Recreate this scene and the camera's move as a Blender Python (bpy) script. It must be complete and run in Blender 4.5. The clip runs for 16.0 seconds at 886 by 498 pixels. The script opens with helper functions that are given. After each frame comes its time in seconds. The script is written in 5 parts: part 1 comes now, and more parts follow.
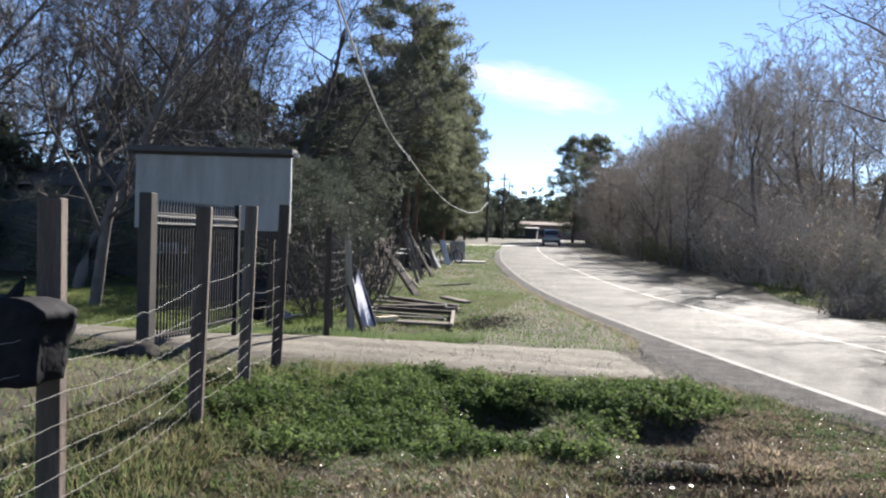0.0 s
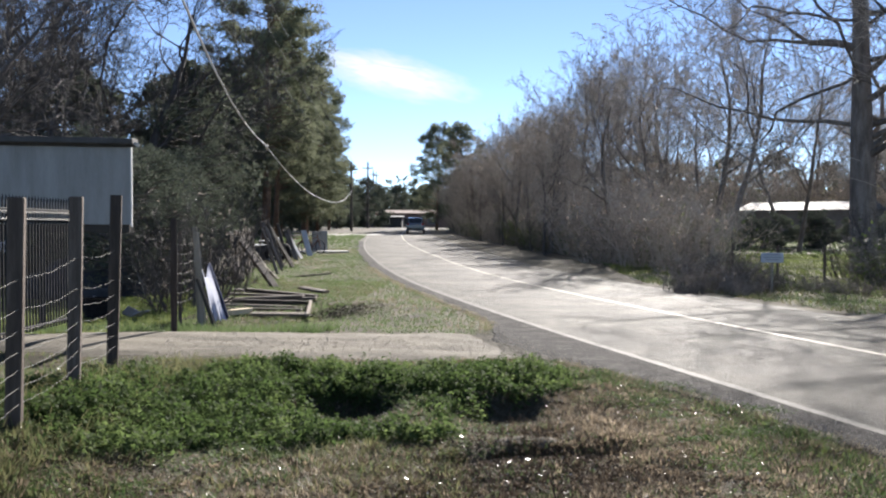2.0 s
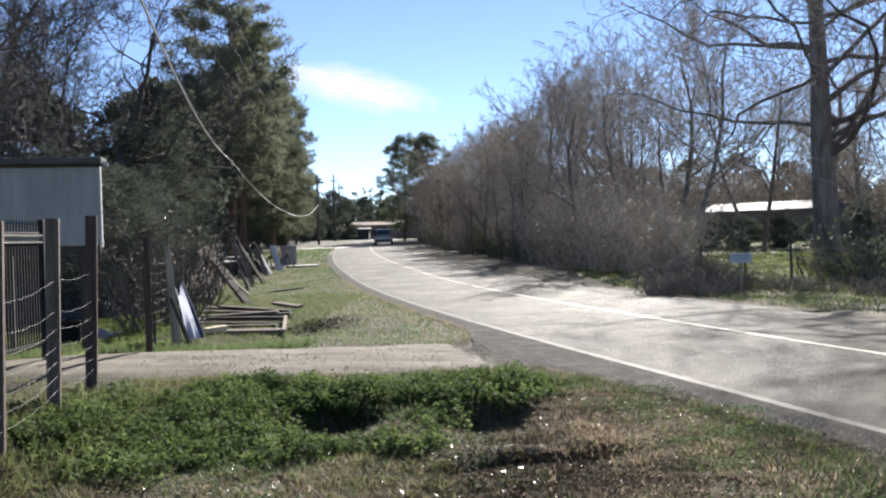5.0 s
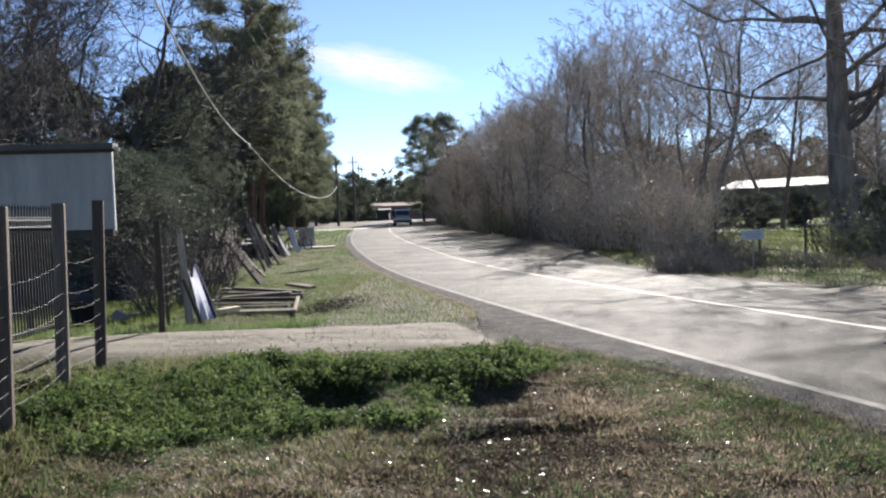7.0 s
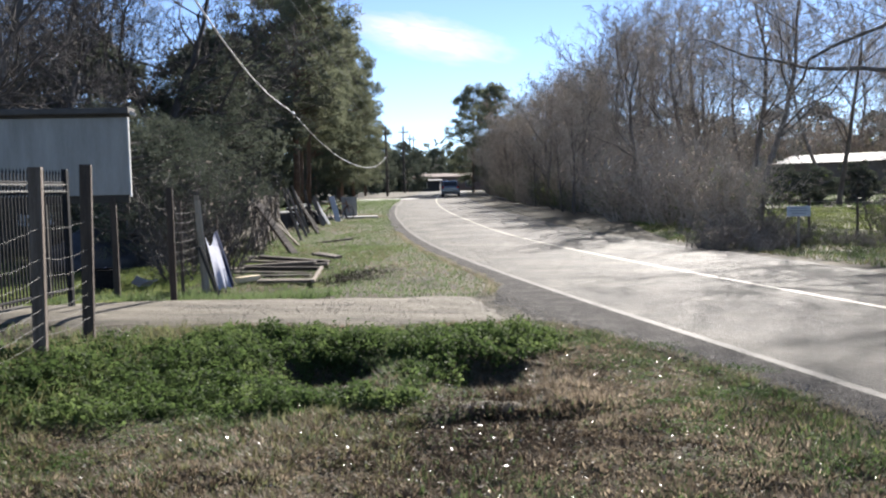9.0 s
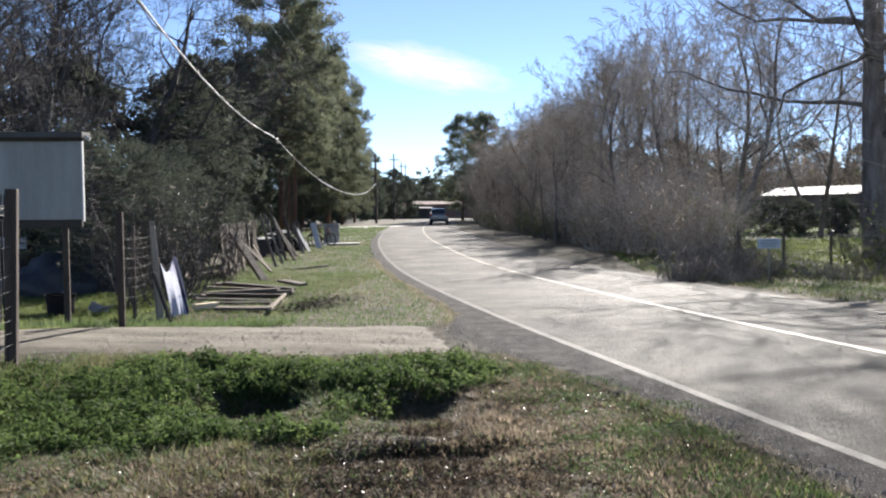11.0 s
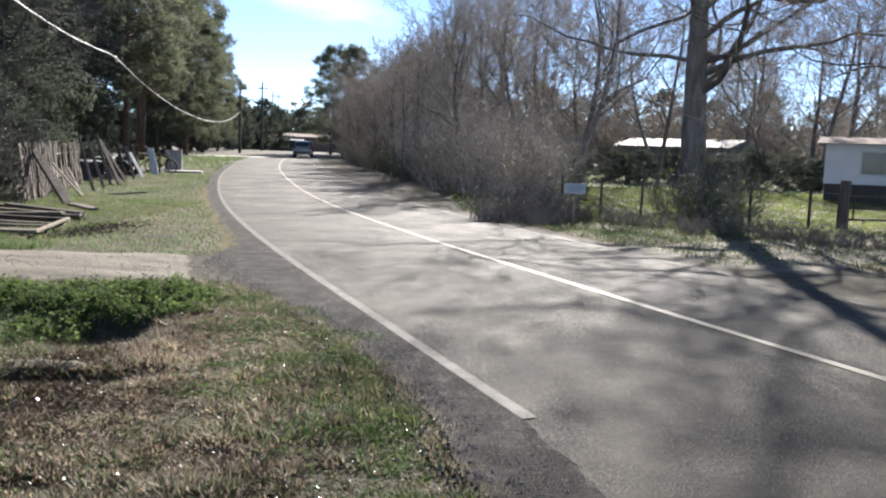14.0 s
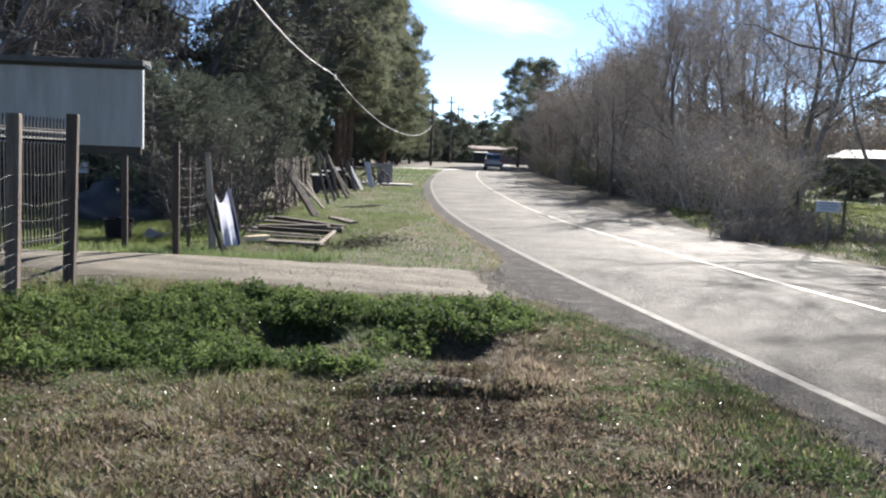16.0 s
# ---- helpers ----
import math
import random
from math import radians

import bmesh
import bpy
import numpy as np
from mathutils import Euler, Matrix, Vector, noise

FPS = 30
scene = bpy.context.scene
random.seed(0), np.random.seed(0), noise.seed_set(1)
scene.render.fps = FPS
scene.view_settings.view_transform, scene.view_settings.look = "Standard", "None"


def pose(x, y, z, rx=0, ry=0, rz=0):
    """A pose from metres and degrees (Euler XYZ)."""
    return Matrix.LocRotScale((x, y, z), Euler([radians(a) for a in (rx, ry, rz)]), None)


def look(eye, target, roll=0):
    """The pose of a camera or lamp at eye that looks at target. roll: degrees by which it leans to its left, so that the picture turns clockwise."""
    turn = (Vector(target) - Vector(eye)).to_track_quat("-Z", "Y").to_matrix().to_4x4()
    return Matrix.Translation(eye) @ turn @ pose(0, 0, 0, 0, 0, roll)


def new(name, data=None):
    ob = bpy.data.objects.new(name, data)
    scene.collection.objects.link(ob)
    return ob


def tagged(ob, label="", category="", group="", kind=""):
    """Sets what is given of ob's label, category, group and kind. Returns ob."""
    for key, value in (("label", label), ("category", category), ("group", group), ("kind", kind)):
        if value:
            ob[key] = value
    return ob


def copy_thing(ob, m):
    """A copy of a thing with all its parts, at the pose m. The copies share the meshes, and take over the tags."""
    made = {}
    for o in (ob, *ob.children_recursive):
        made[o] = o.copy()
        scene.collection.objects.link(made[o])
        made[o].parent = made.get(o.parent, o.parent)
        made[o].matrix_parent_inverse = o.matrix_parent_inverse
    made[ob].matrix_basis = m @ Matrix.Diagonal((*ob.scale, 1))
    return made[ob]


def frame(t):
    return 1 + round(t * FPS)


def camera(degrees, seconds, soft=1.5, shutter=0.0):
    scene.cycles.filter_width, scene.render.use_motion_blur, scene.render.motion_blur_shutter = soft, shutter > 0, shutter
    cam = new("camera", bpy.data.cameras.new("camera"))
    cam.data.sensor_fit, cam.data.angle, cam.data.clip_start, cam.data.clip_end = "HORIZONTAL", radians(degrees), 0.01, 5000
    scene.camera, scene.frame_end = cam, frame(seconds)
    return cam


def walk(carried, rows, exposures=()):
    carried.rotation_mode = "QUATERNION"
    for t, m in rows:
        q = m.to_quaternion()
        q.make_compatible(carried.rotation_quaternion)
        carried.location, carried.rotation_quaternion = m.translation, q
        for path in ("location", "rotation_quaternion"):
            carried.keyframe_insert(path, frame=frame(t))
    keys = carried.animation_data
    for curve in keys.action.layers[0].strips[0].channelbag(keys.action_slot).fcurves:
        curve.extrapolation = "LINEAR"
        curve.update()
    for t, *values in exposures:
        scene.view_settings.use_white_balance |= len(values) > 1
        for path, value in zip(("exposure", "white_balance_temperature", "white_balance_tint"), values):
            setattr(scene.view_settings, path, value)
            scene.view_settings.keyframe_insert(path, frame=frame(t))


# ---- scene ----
cam = camera(54.7, 16.0, soft=2.2)
EXPOSURES = [(0.0, 1.72, 6650, 13), (1.5, 1.68, 6650, 13), (2.2, 1.58, 6650, 13), (3.5, 1.63, 6650, 13), (7.0, 1.58, 6650, 13), (10.5, 1.70, 6650, 13), (12.0, 1.53, 6650, 13), (13.5, 1.76, 6650, 13), (14.2, 1.77, 6650, 13), (15.0, 1.70, 6650, 13), (16.0, 1.78, 6650, 13)]
PATH = [
    (0, (0.574, -1.546, 1.627), (0.145, 0.407, 1.595), 1.7),
    (0.5, (0.61, -1.56, 1.619), (0.263, 0.409, 1.585), 2.7),
    (1, (0.618, -1.553, 1.612), (0.379, 0.431, 1.557), 1.8),
    (1.5, (0.696, -1.518, 1.58), (0.557, 0.476, 1.523), 0.8),
    (2, (0.776, -1.472, 1.595), (0.654, 0.523, 1.543), 0.2),
    (2.5, (0.901, -1.496, 1.585), (0.735, 0.496, 1.518), -0.5),
    (3, (0.959, -1.52, 1.59), (0.768, 0.469, 1.504), -0.7),
    (3.5, (0.924, -1.502, 1.585), (0.767, 0.491, 1.508), -0.6),
    (4, (0.8, -1.396, 1.589), (0.729, 0.602, 1.557), -0.4),
    (6.5, (0.607, -1.637, 1.609), (0.547, 0.361, 1.581), -2.5),
    (7, (0.89, -1.642, 1.593), (0.793, 0.354, 1.519), -2.2),
    (7.5, (1.072, -1.589, 1.574), (0.914, 0.402, 1.478), -2.4),
    (8, (1.202, -1.444, 1.565), (1.01, 0.544, 1.456), -2.2),
    (10.5, (1.712, -1.041, 1.565), (1.487, 0.94, 1.406), -0.6),
    (11, (1.925, -1.024, 1.57), (1.721, 0.965, 1.497), -0.7),
    (11.5, (2.194, -1.014, 1.602), (1.924, 0.968, 1.609), -1.4),
    (12, (2.551, -1.035, 1.586), (2.284, 0.947, 1.538), -1.4),
    (12.5, (2.894, -1.033, 1.552), (2.685, 0.953, 1.445), -1.5),
    (13, (3.278, -0.916, 1.561), (3.175, 1.078, 1.45), -1.0),
    (13.5, (3.575, -0.879, 1.537), (3.597, 1.114, 1.369), 0.5),
    (14, (3.498, -0.954, 1.526), (3.58, 1.033, 1.311), 2.2),
    (14.5, (3.162, -1.136, 1.587), (3.096, 0.853, 1.39), 2.3),
    (15, (2.823, -1.103, 1.569), (2.627, 0.879, 1.387), 2.3),
    (15.5, (2.442, -1.086, 1.583), (2.179, 0.887, 1.392), 2.5),
    (16, (1.993, -1.065, 1.574), (1.672, 0.899, 1.37), 2.2),
]
walk(cam, [(t, look(eye, target, roll)) for t, eye, target, roll in PATH], exposures=EXPOSURES)


# ---- light ----
SUN_AZ, SUN_EL = radians(13.0), radians(28.6)
world = bpy.data.worlds.new("sky")
scene.world = world
world.use_nodes = True
wt = world.node_tree
sky = wt.nodes.new("ShaderNodeTexSky")
sky.sky_type = "NISHITA"
sky.sun_disc = False
sky.sun_elevation = SUN_EL
sky.sun_rotation = SUN_AZ
sky.air_density, sky.dust_density, sky.ozone_density = 0.5, 0.0, 2.0
wt.links.new(sky.outputs[0], wt.nodes["Background"].inputs[0])
wt.nodes["Background"].inputs[1].default_value = 0.073
sun = new("sun", bpy.data.lights.new("sun", "SUN"))
sun.data.energy, sun.data.angle, sun.data.color = 5.0, radians(0.53), (1.0, 0.972, 0.92)
to_sun = Vector((math.sin(SUN_AZ) * math.cos(SUN_EL), math.cos(SUN_AZ) * math.cos(SUN_EL), math.sin(SUN_EL)))
sun.matrix_world = look(to_sun * 100, (0, 0, 0))


# ---- materials ----
def cloud_material():
    m = bpy.data.materials.new("thin_cloud")
    m.use_nodes = True
    nt = m.node_tree
    nt.nodes.remove(nt.nodes["Principled BSDF"])
    link = nt.links.new
    co, mp, nz = nt.nodes.new("ShaderNodeTexCoord"), nt.nodes.new("ShaderNodeMapping"), nt.nodes.new("ShaderNodeTexNoise")
    mp.inputs["Scale"].default_value = (2.6, 3.2, 1)
    link(co.outputs["Generated"], mp.inputs[0])
    link(mp.outputs[0], nz.inputs["Vector"])
    nz.inputs["Scale"].default_value, nz.inputs["Detail"].default_value, nz.inputs["Roughness"].default_value = 2.1, 9, 0.62
    nz.inputs["Distortion"].default_value = 0.7
    gr, m2 = nt.nodes.new("ShaderNodeTexGradient"), nt.nodes.new("ShaderNodeMapping")
    gr.gradient_type = "SPHERICAL"
    m2.inputs["Location"].default_value, m2.inputs["Scale"].default_value = (-1, -1, 0), (2, 2, 0)
    link(co.outputs["Generated"], m2.inputs[0])
    link(m2.outputs[0], gr.inputs[0])
    mul, ramp = nt.nodes.new("ShaderNodeMath"), nt.nodes.new("ShaderNodeValToRGB")
    mul.operation = "MULTIPLY"
    link(nz.outputs[0], mul.inputs[0])
    link(gr.outputs["Fac"], mul.inputs[1])
    ramp.color_ramp.elements[0].position, ramp.color_ramp.elements[1].position = 0.1, 0.46
    link(mul.outputs[0], ramp.inputs[0])
    em, tr, mx = nt.nodes.new("ShaderNodeEmission"), nt.nodes.new("ShaderNodeBsdfTransparent"), nt.nodes.new("ShaderNodeMixShader")
    em.inputs[0].default_value, em.inputs[1].default_value = (1.0, 0.98, 0.95, 1), 0.38
    link(ramp.outputs[0], mx.inputs[0])
    link(tr.outputs[0], mx.inputs[1])
    link(em.outputs[0], mx.inputs[2])
    link(mx.outputs[0], nt.nodes["Material Output"].inputs["Surface"])
    return m


def material(name, colours, scale=6.0, rough=0.8, metal=0.0, bump=0.15, fine=60.0, random_shift=0.0, translucent=0.0, stretch=(1, 1, 1), spec=0.3):
    """Two noises, coarse and fine, between the colours; relief from the fine one; a shift per object."""
    m = bpy.data.materials.new(name)
    m.use_nodes = True
    nt = m.node_tree
    bsdf = nt.nodes["Principled BSDF"]
    link = nt.links.new
    co = nt.nodes.new("ShaderNodeTexCoord")
    mp = nt.nodes.new("ShaderNodeMapping")
    mp.inputs["Scale"].default_value = stretch
    link(co.outputs["Object"], mp.inputs[0])
    big, small = nt.nodes.new("ShaderNodeTexNoise"), nt.nodes.new("ShaderNodeTexNoise")
    for n, s in ((big, scale), (small, fine)):
        n.inputs["Scale"].default_value = s
        n.inputs["Detail"].default_value = 5
        n.inputs["Roughness"].default_value = 0.65
        link(mp.outputs[0], n.inputs["Vector"])
    mix = nt.nodes.new("ShaderNodeMath")
    mix.operation = "MULTIPLY_ADD"
    mix.inputs[1].default_value = 0.45
    link(small.outputs[0], mix.inputs[0])
    half = nt.nodes.new("ShaderNodeMath")
    half.operation = "MULTIPLY_ADD"
    half.inputs[1].default_value, half.inputs[2].default_value = 0.9, -0.18
    link(big.outputs[0], half.inputs[0])
    link(half.outputs[0], mix.inputs[2])
    value = mix.outputs[0]
    if random_shift:
        info, sh = nt.nodes.new("ShaderNodeObjectInfo"), nt.nodes.new("ShaderNodeMath")
        sh.operation = "MULTIPLY_ADD"
        sh.inputs[1].default_value = random_shift
        link(info.outputs["Random"], sh.inputs[0])
        link(value, sh.inputs[2])
        off = nt.nodes.new("ShaderNodeMath")
        off.operation = "SUBTRACT"
        off.inputs[1].default_value = random_shift / 2
        link(sh.outputs[0], off.inputs[0])
        value = off.outputs[0]
    ramp = nt.nodes.new("ShaderNodeValToRGB")
    els = ramp.color_ramp.elements
    while len(els) < len(colours):
        els.new(0.5)
    for i, c in enumerate(colours):
        els[i].position = 0.25 + 0.5 * i / max(1, len(colours) - 1)
        els[i].color = (*c, 1)
    link(value, ramp.inputs[0])
    link(ramp.outputs[0], bsdf.inputs["Base Color"])
    bsdf.inputs["Roughness"].default_value = rough
    bsdf.inputs["Metallic"].default_value = metal
    bsdf.inputs["Specular IOR Level"].default_value = spec
    if bump:
        b = nt.nodes.new("ShaderNodeBump")
        b.inputs["Strength"].default_value = bump
        b.inputs["Distance"].default_value = 0.02
        link(small.outputs[0], b.inputs["Height"])
        link(b.outputs[0], bsdf.inputs["Normal"])
    if translucent:
        tr, ms = nt.nodes.new("ShaderNodeBsdfTranslucent"), nt.nodes.new("ShaderNodeMixShader")
        link(ramp.outputs[0], tr.inputs[0])
        ms.inputs[0].default_value = translucent
        link(bsdf.outputs[0], ms.inputs[1])
        link(tr.outputs[0], ms.inputs[2])
        link(ms.outputs[0], nt.nodes["Material Output"].inputs["Surface"])
    return m


M_SOIL = material("verge_soil", [(0.021, 0.018, 0.01), (0.056, 0.047, 0.027), (0.122, 0.1, 0.06)], 1.3, 0.95, fine=42, bump=1.0)
M_ASPHALT = material("worn_asphalt", [(0.02, 0.0175, 0.014), (0.064, 0.0575, 0.0455), (0.146, 0.131, 0.103)], 0.7, 0.72, fine=85, bump=1.0, spec=0.095)
M_PATCH = material("broken_asphalt", [(0.011, 0.0105, 0.01), (0.034, 0.031, 0.028), (0.11, 0.1, 0.09)], 3.5, 0.88, fine=95, bump=1.0, spec=0.08)
M_WHITE_LINE = material("white_line_paint", [(0.05, 0.046, 0.038), (0.108, 0.101, 0.086), (0.17, 0.16, 0.138)], 5, 0.75, fine=70, spec=0.1)
M_YELLOW_LINE = material("faded_yellow_line_paint", [(0.11, 0.095, 0.068), (0.2, 0.175, 0.125), (0.27, 0.238, 0.175)], 5, 0.65, fine=70, spec=0.2)
M_GRAVEL = material("beige_gravel", [(0.066, 0.058, 0.043), (0.14, 0.124, 0.095), (0.26, 0.232, 0.182)], 1.8, 0.95, fine=38, bump=0.9, stretch=(0.4, 1.5, 1.0))
M_STONE = material("gravel_stone", [(0.08, 0.07, 0.06), (0.2, 0.17, 0.14), (0.34, 0.3, 0.25)], 9, 0.9)
M_GRASS = material("green_grass", [(0.046, 0.074, 0.028), (0.097, 0.138, 0.056), (0.19, 0.235, 0.118)], 0.8, 0.6, bump=0, fine=9, translucent=0.55, spec=0.2)
M_YARDGRASS = material("yellow_green_lawn", [(0.07, 0.095, 0.03), (0.15, 0.185, 0.06), (0.27, 0.29, 0.12)], 0.7, 0.6, bump=0, fine=9, translucent=0.55, spec=0.2)
M_DRY = material("dry_grass", [(0.07, 0.053, 0.036), (0.178, 0.142, 0.1), (0.35, 0.295, 0.22)], 1.4, 0.6, bump=0, fine=14, translucent=0.55, spec=0.2)
M_STRAW = material("pale_straw", [(0.12, 0.1, 0.068), (0.255, 0.222, 0.16), (0.43, 0.385, 0.29)], 2.2, 0.55, bump=0, fine=18, translucent=0.55, spec=0.25)
M_TANGRASS = material("tan_matted_grass", [(0.16, 0.122, 0.08), (0.31, 0.248, 0.174), (0.48, 0.405, 0.3)], 2.0, 0.55, bump=0, fine=16, translucent=0.55, spec=0.2)
M_OLIVE = material("olive_dry_grass", [(0.058, 0.062, 0.026), (0.13, 0.13, 0.062), (0.25, 0.242, 0.13)], 1.5, 0.6, bump=0, fine=14, translucent=0.55, spec=0.2)
M_DEADSTALK = material("dead_stalk", [(0.035, 0.026, 0.018), (0.075, 0.056, 0.04), (0.13, 0.1, 0.075)], 1.4, 0.85, bump=0, fine=14, translucent=0.2, spec=0.05)
M_WEED = material("weed_leaf", [(0.03, 0.05, 0.016), (0.06, 0.093, 0.03), (0.175, 0.222, 0.083)], 1.6, 0.7, bump=0, fine=16, translucent=0.55, spec=0.1)
M_POST = material("brown_treated_post", [(0.042, 0.031, 0.024), (0.082, 0.062, 0.049), (0.155, 0.126, 0.103)], 3, 0.85, fine=40, stretch=(6, 6, 0.5), bump=0.4, random_shift=0.3)
M_GREYWOOD = material("weathered_grey_wood", [(0.1, 0.08, 0.06), (0.2, 0.168, 0.13), (0.34, 0.3, 0.24)], 3, 0.9, fine=40, stretch=(5, 5, 0.6), bump=0.5, random_shift=0.45)
M_OLDBOARD = material("weathered_board", [(0.045, 0.035, 0.027), (0.1, 0.082, 0.066), (0.2, 0.17, 0.14)], 3, 0.9, fine=40, stretch=(0.6, 5, 5), bump=0.5, random_shift=0.5)
M_PICKET = material("dark_weathered_picket", [(0.05, 0.04, 0.032), (0.12, 0.1, 0.08), (0.22, 0.19, 0.155)], 3, 0.9, fine=40, stretch=(5, 5, 0.6), bump=0.5, random_shift=0.45)
M_CUTWOOD = material("pale_cut_wood", [(0.45, 0.36, 0.22), (0.58, 0.48, 0.32), (0.66, 0.57, 0.4)], 4, 0.8, fine=50)
M_WIRE = material("galvanised_wire", [(0.18, 0.172, 0.158), (0.3, 0.29, 0.27)], 20, 0.8, metal=0.0, bump=0, spec=0.15)
M_CABLE = material("pale_cable", [(0.7, 0.7, 0.7), (0.85, 0.85, 0.85)], 12, 0.3, bump=0, spec=0.6)
M_BLACKCABLE = material("dark_cable", [(0.03, 0.03, 0.035), (0.06, 0.06, 0.065)], 12, 0.5, bump=0)
M_IRON = material("black_iron", [(0.012, 0.012, 0.013), (0.03, 0.03, 0.032)], 10, 0.75, metal=0.2, bump=0.1, spec=0.15)
M_IRONBAND = material("dusty_iron_band", [(0.13, 0.125, 0.115), (0.25, 0.24, 0.215)], 25, 0.7, metal=0.2)
M_BLACK = material("black_plastic", [(0.006, 0.006, 0.008), (0.016, 0.016, 0.018)], 12, 0.8, bump=0.3, fine=25, spec=0.1)
M_SHEDWHITE = material("off_white_sheet", [(0.2, 0.195, 0.18), (0.26, 0.255, 0.24), (0.32, 0.315, 0.295)], 1.6, 0.7, fine=30, bump=0.08, stretch=(3, 3, 0.4))
M_TRIMWHITE = material("white_trim", [(0.45, 0.45, 0.43), (0.6, 0.6, 0.58)], 5, 0.5)
M_ROOFDARK = material("dark_roof_felt", [(0.05, 0.048, 0.045), (0.1, 0.095, 0.09)], 4, 0.9, fine=50)
M_DARKWOOD = material("dark_inside_board", [(0.03, 0.028, 0.025), (0.07, 0.06, 0.05)], 3, 0.9)
M_CLOTHW = material("white_cloth", [(0.27, 0.285, 0.36), (0.38, 0.395, 0.455)], 8, 0.9, bump=0.1, translucent=0.1)
M_CLOTHN = material("navy_cloth", [(0.012, 0.016, 0.035), (0.03, 0.035, 0.06)], 8, 1.0, bump=0.1, spec=0.03)
M_TARP = material("navy_tarpaulin", [(0.016, 0.019, 0.026), (0.035, 0.04, 0.05)], 3, 0.45, bump=0.3, fine=12)
M_BARK = material("grey_bark", [(0.07, 0.06, 0.052), (0.15, 0.132, 0.115), (0.26, 0.235, 0.21)], 2.5, 0.95, fine=25, bump=0.7, stretch=(3, 3, 0.8), random_shift=0.25)
M_TWIG = material("bare_twig", [(0.25, 0.208, 0.165), (0.41, 0.358, 0.295), (0.55, 0.5, 0.43)], 1.5, 0.85, bump=0, random_shift=0.3)
M_STEM = material("dark_stem", [(0.09, 0.075, 0.06), (0.17, 0.145, 0.12), (0.28, 0.245, 0.21)], 1.5, 0.85, bump=0, random_shift=0.3)
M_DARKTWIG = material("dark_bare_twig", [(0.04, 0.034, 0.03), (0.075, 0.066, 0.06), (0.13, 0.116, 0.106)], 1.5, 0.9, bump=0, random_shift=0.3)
M_CLOVER = material("low_clover_leaf", [(0.03, 0.06, 0.016), (0.06, 0.105, 0.028), (0.11, 0.16, 0.05)], 3, 0.7, bump=0, translucent=0.4, spec=0.1)
M_TANBOARD = material("tan_board", [(0.14, 0.115, 0.088), (0.26, 0.22, 0.172), (0.38, 0.33, 0.262)], 3, 0.9, fine=40, stretch=(5, 5, 0.6), bump=0.5, random_shift=0.3)
M_GRIT = material("road_grit", [(0.14, 0.13, 0.115), (0.4, 0.375, 0.33)], 40, 0.55, bump=0, spec=0.3)
M_PINEBARK = material("pine_bark", [(0.07, 0.045, 0.035), (0.13, 0.085, 0.06), (0.2, 0.14, 0.1)], 3, 0.95, fine=20, bump=0.7)
M_NEEDLE = material("pine_needle", [(0.075, 0.087, 0.055), (0.125, 0.14, 0.09), (0.2, 0.207, 0.138)], 0.6, 0.75, bump=0, random_shift=0.2, translucent=0.42, spec=0.1)
M_CEDAR = material("evergreen_leaf", [(0.05, 0.06, 0.045), (0.083, 0.097, 0.072), (0.13, 0.146, 0.108)], 0.8, 0.85, bump=0, random_shift=0.25, translucent=0.3, spec=0.05)
M_DEADLEAF = material("brown_leaf", [(0.12, 0.1, 0.085), (0.2, 0.172, 0.15), (0.3, 0.262, 0.23)], 0.8, 0.8, bump=0, random_shift=0.3, translucent=0.4)
M_LITTER = material("pale_dead_leaf", [(0.1, 0.075, 0.05), (0.2, 0.16, 0.11), (0.36, 0.31, 0.24)], 9, 0.35, bump=0, fine=30, translucent=0.3, spec=0.5)
# near-white leaf colour that carries sun glints
M_LEAFGLINT = material("pale_leaf_glint", [(0.3, 0.27, 0.22), (0.55, 0.51, 0.44)], 9, 0.3, bump=0, spec=0.5)
M_VINE = material("vine_leaf", [(0.05, 0.07, 0.02), (0.09, 0.12, 0.035), (0.15, 0.17, 0.06)], 0.9, 0.6, bump=0, random_shift=0.25, translucent=0.4)
M_POLE = material("utility_pole_wood", [(0.06, 0.05, 0.04), (0.12, 0.1, 0.085)], 2, 0.9, fine=20)
M_METALROOF = material("weathered_metal_roof", [(0.08, 0.08, 0.08), (0.13, 0.13, 0.13)], 1, 0.75, bump=0.05, spec=0.2)
M_BARNWALL = material("grey_barn_wall", [(0.13, 0.12, 0.11), (0.2, 0.19, 0.175)], 2, 0.85)
M_TRAILER = material("pale_siding", [(0.55, 0.56, 0.57), (0.66, 0.67, 0.68)], 1.5, 0.7)
M_SKIRT = material("dark_skirting", [(0.035, 0.035, 0.035), (0.08, 0.075, 0.07)], 2, 0.9)
M_HOUSEWALL = material("dull_house_siding", [(0.035, 0.038, 0.042), (0.065, 0.068, 0.072)], 1.5, 0.85)
M_BRICK = material("brown_brick_wall", [(0.16, 0.1, 0.075), (0.25, 0.165, 0.125)], 2, 0.9)
M_REDROOF = material("brown_shingle_roof", [(0.12, 0.08, 0.065), (0.2, 0.14, 0.115)], 2, 0.9)
M_GLASS = material("dark_window_glass", [(0.02, 0.022, 0.025), (0.04, 0.043, 0.048)], 1, 0.08, bump=0, spec=0.5)
M_BOX = material("grey_metal_box", [(0.17, 0.18, 0.18), (0.28, 0.29, 0.29)], 3, 0.6, metal=0.2)
M_CARPAINT = material("silver_blue_car_paint", [(0.2, 0.22, 0.25), (0.26, 0.28, 0.31)], 2, 0.25, metal=0.5, bump=0)
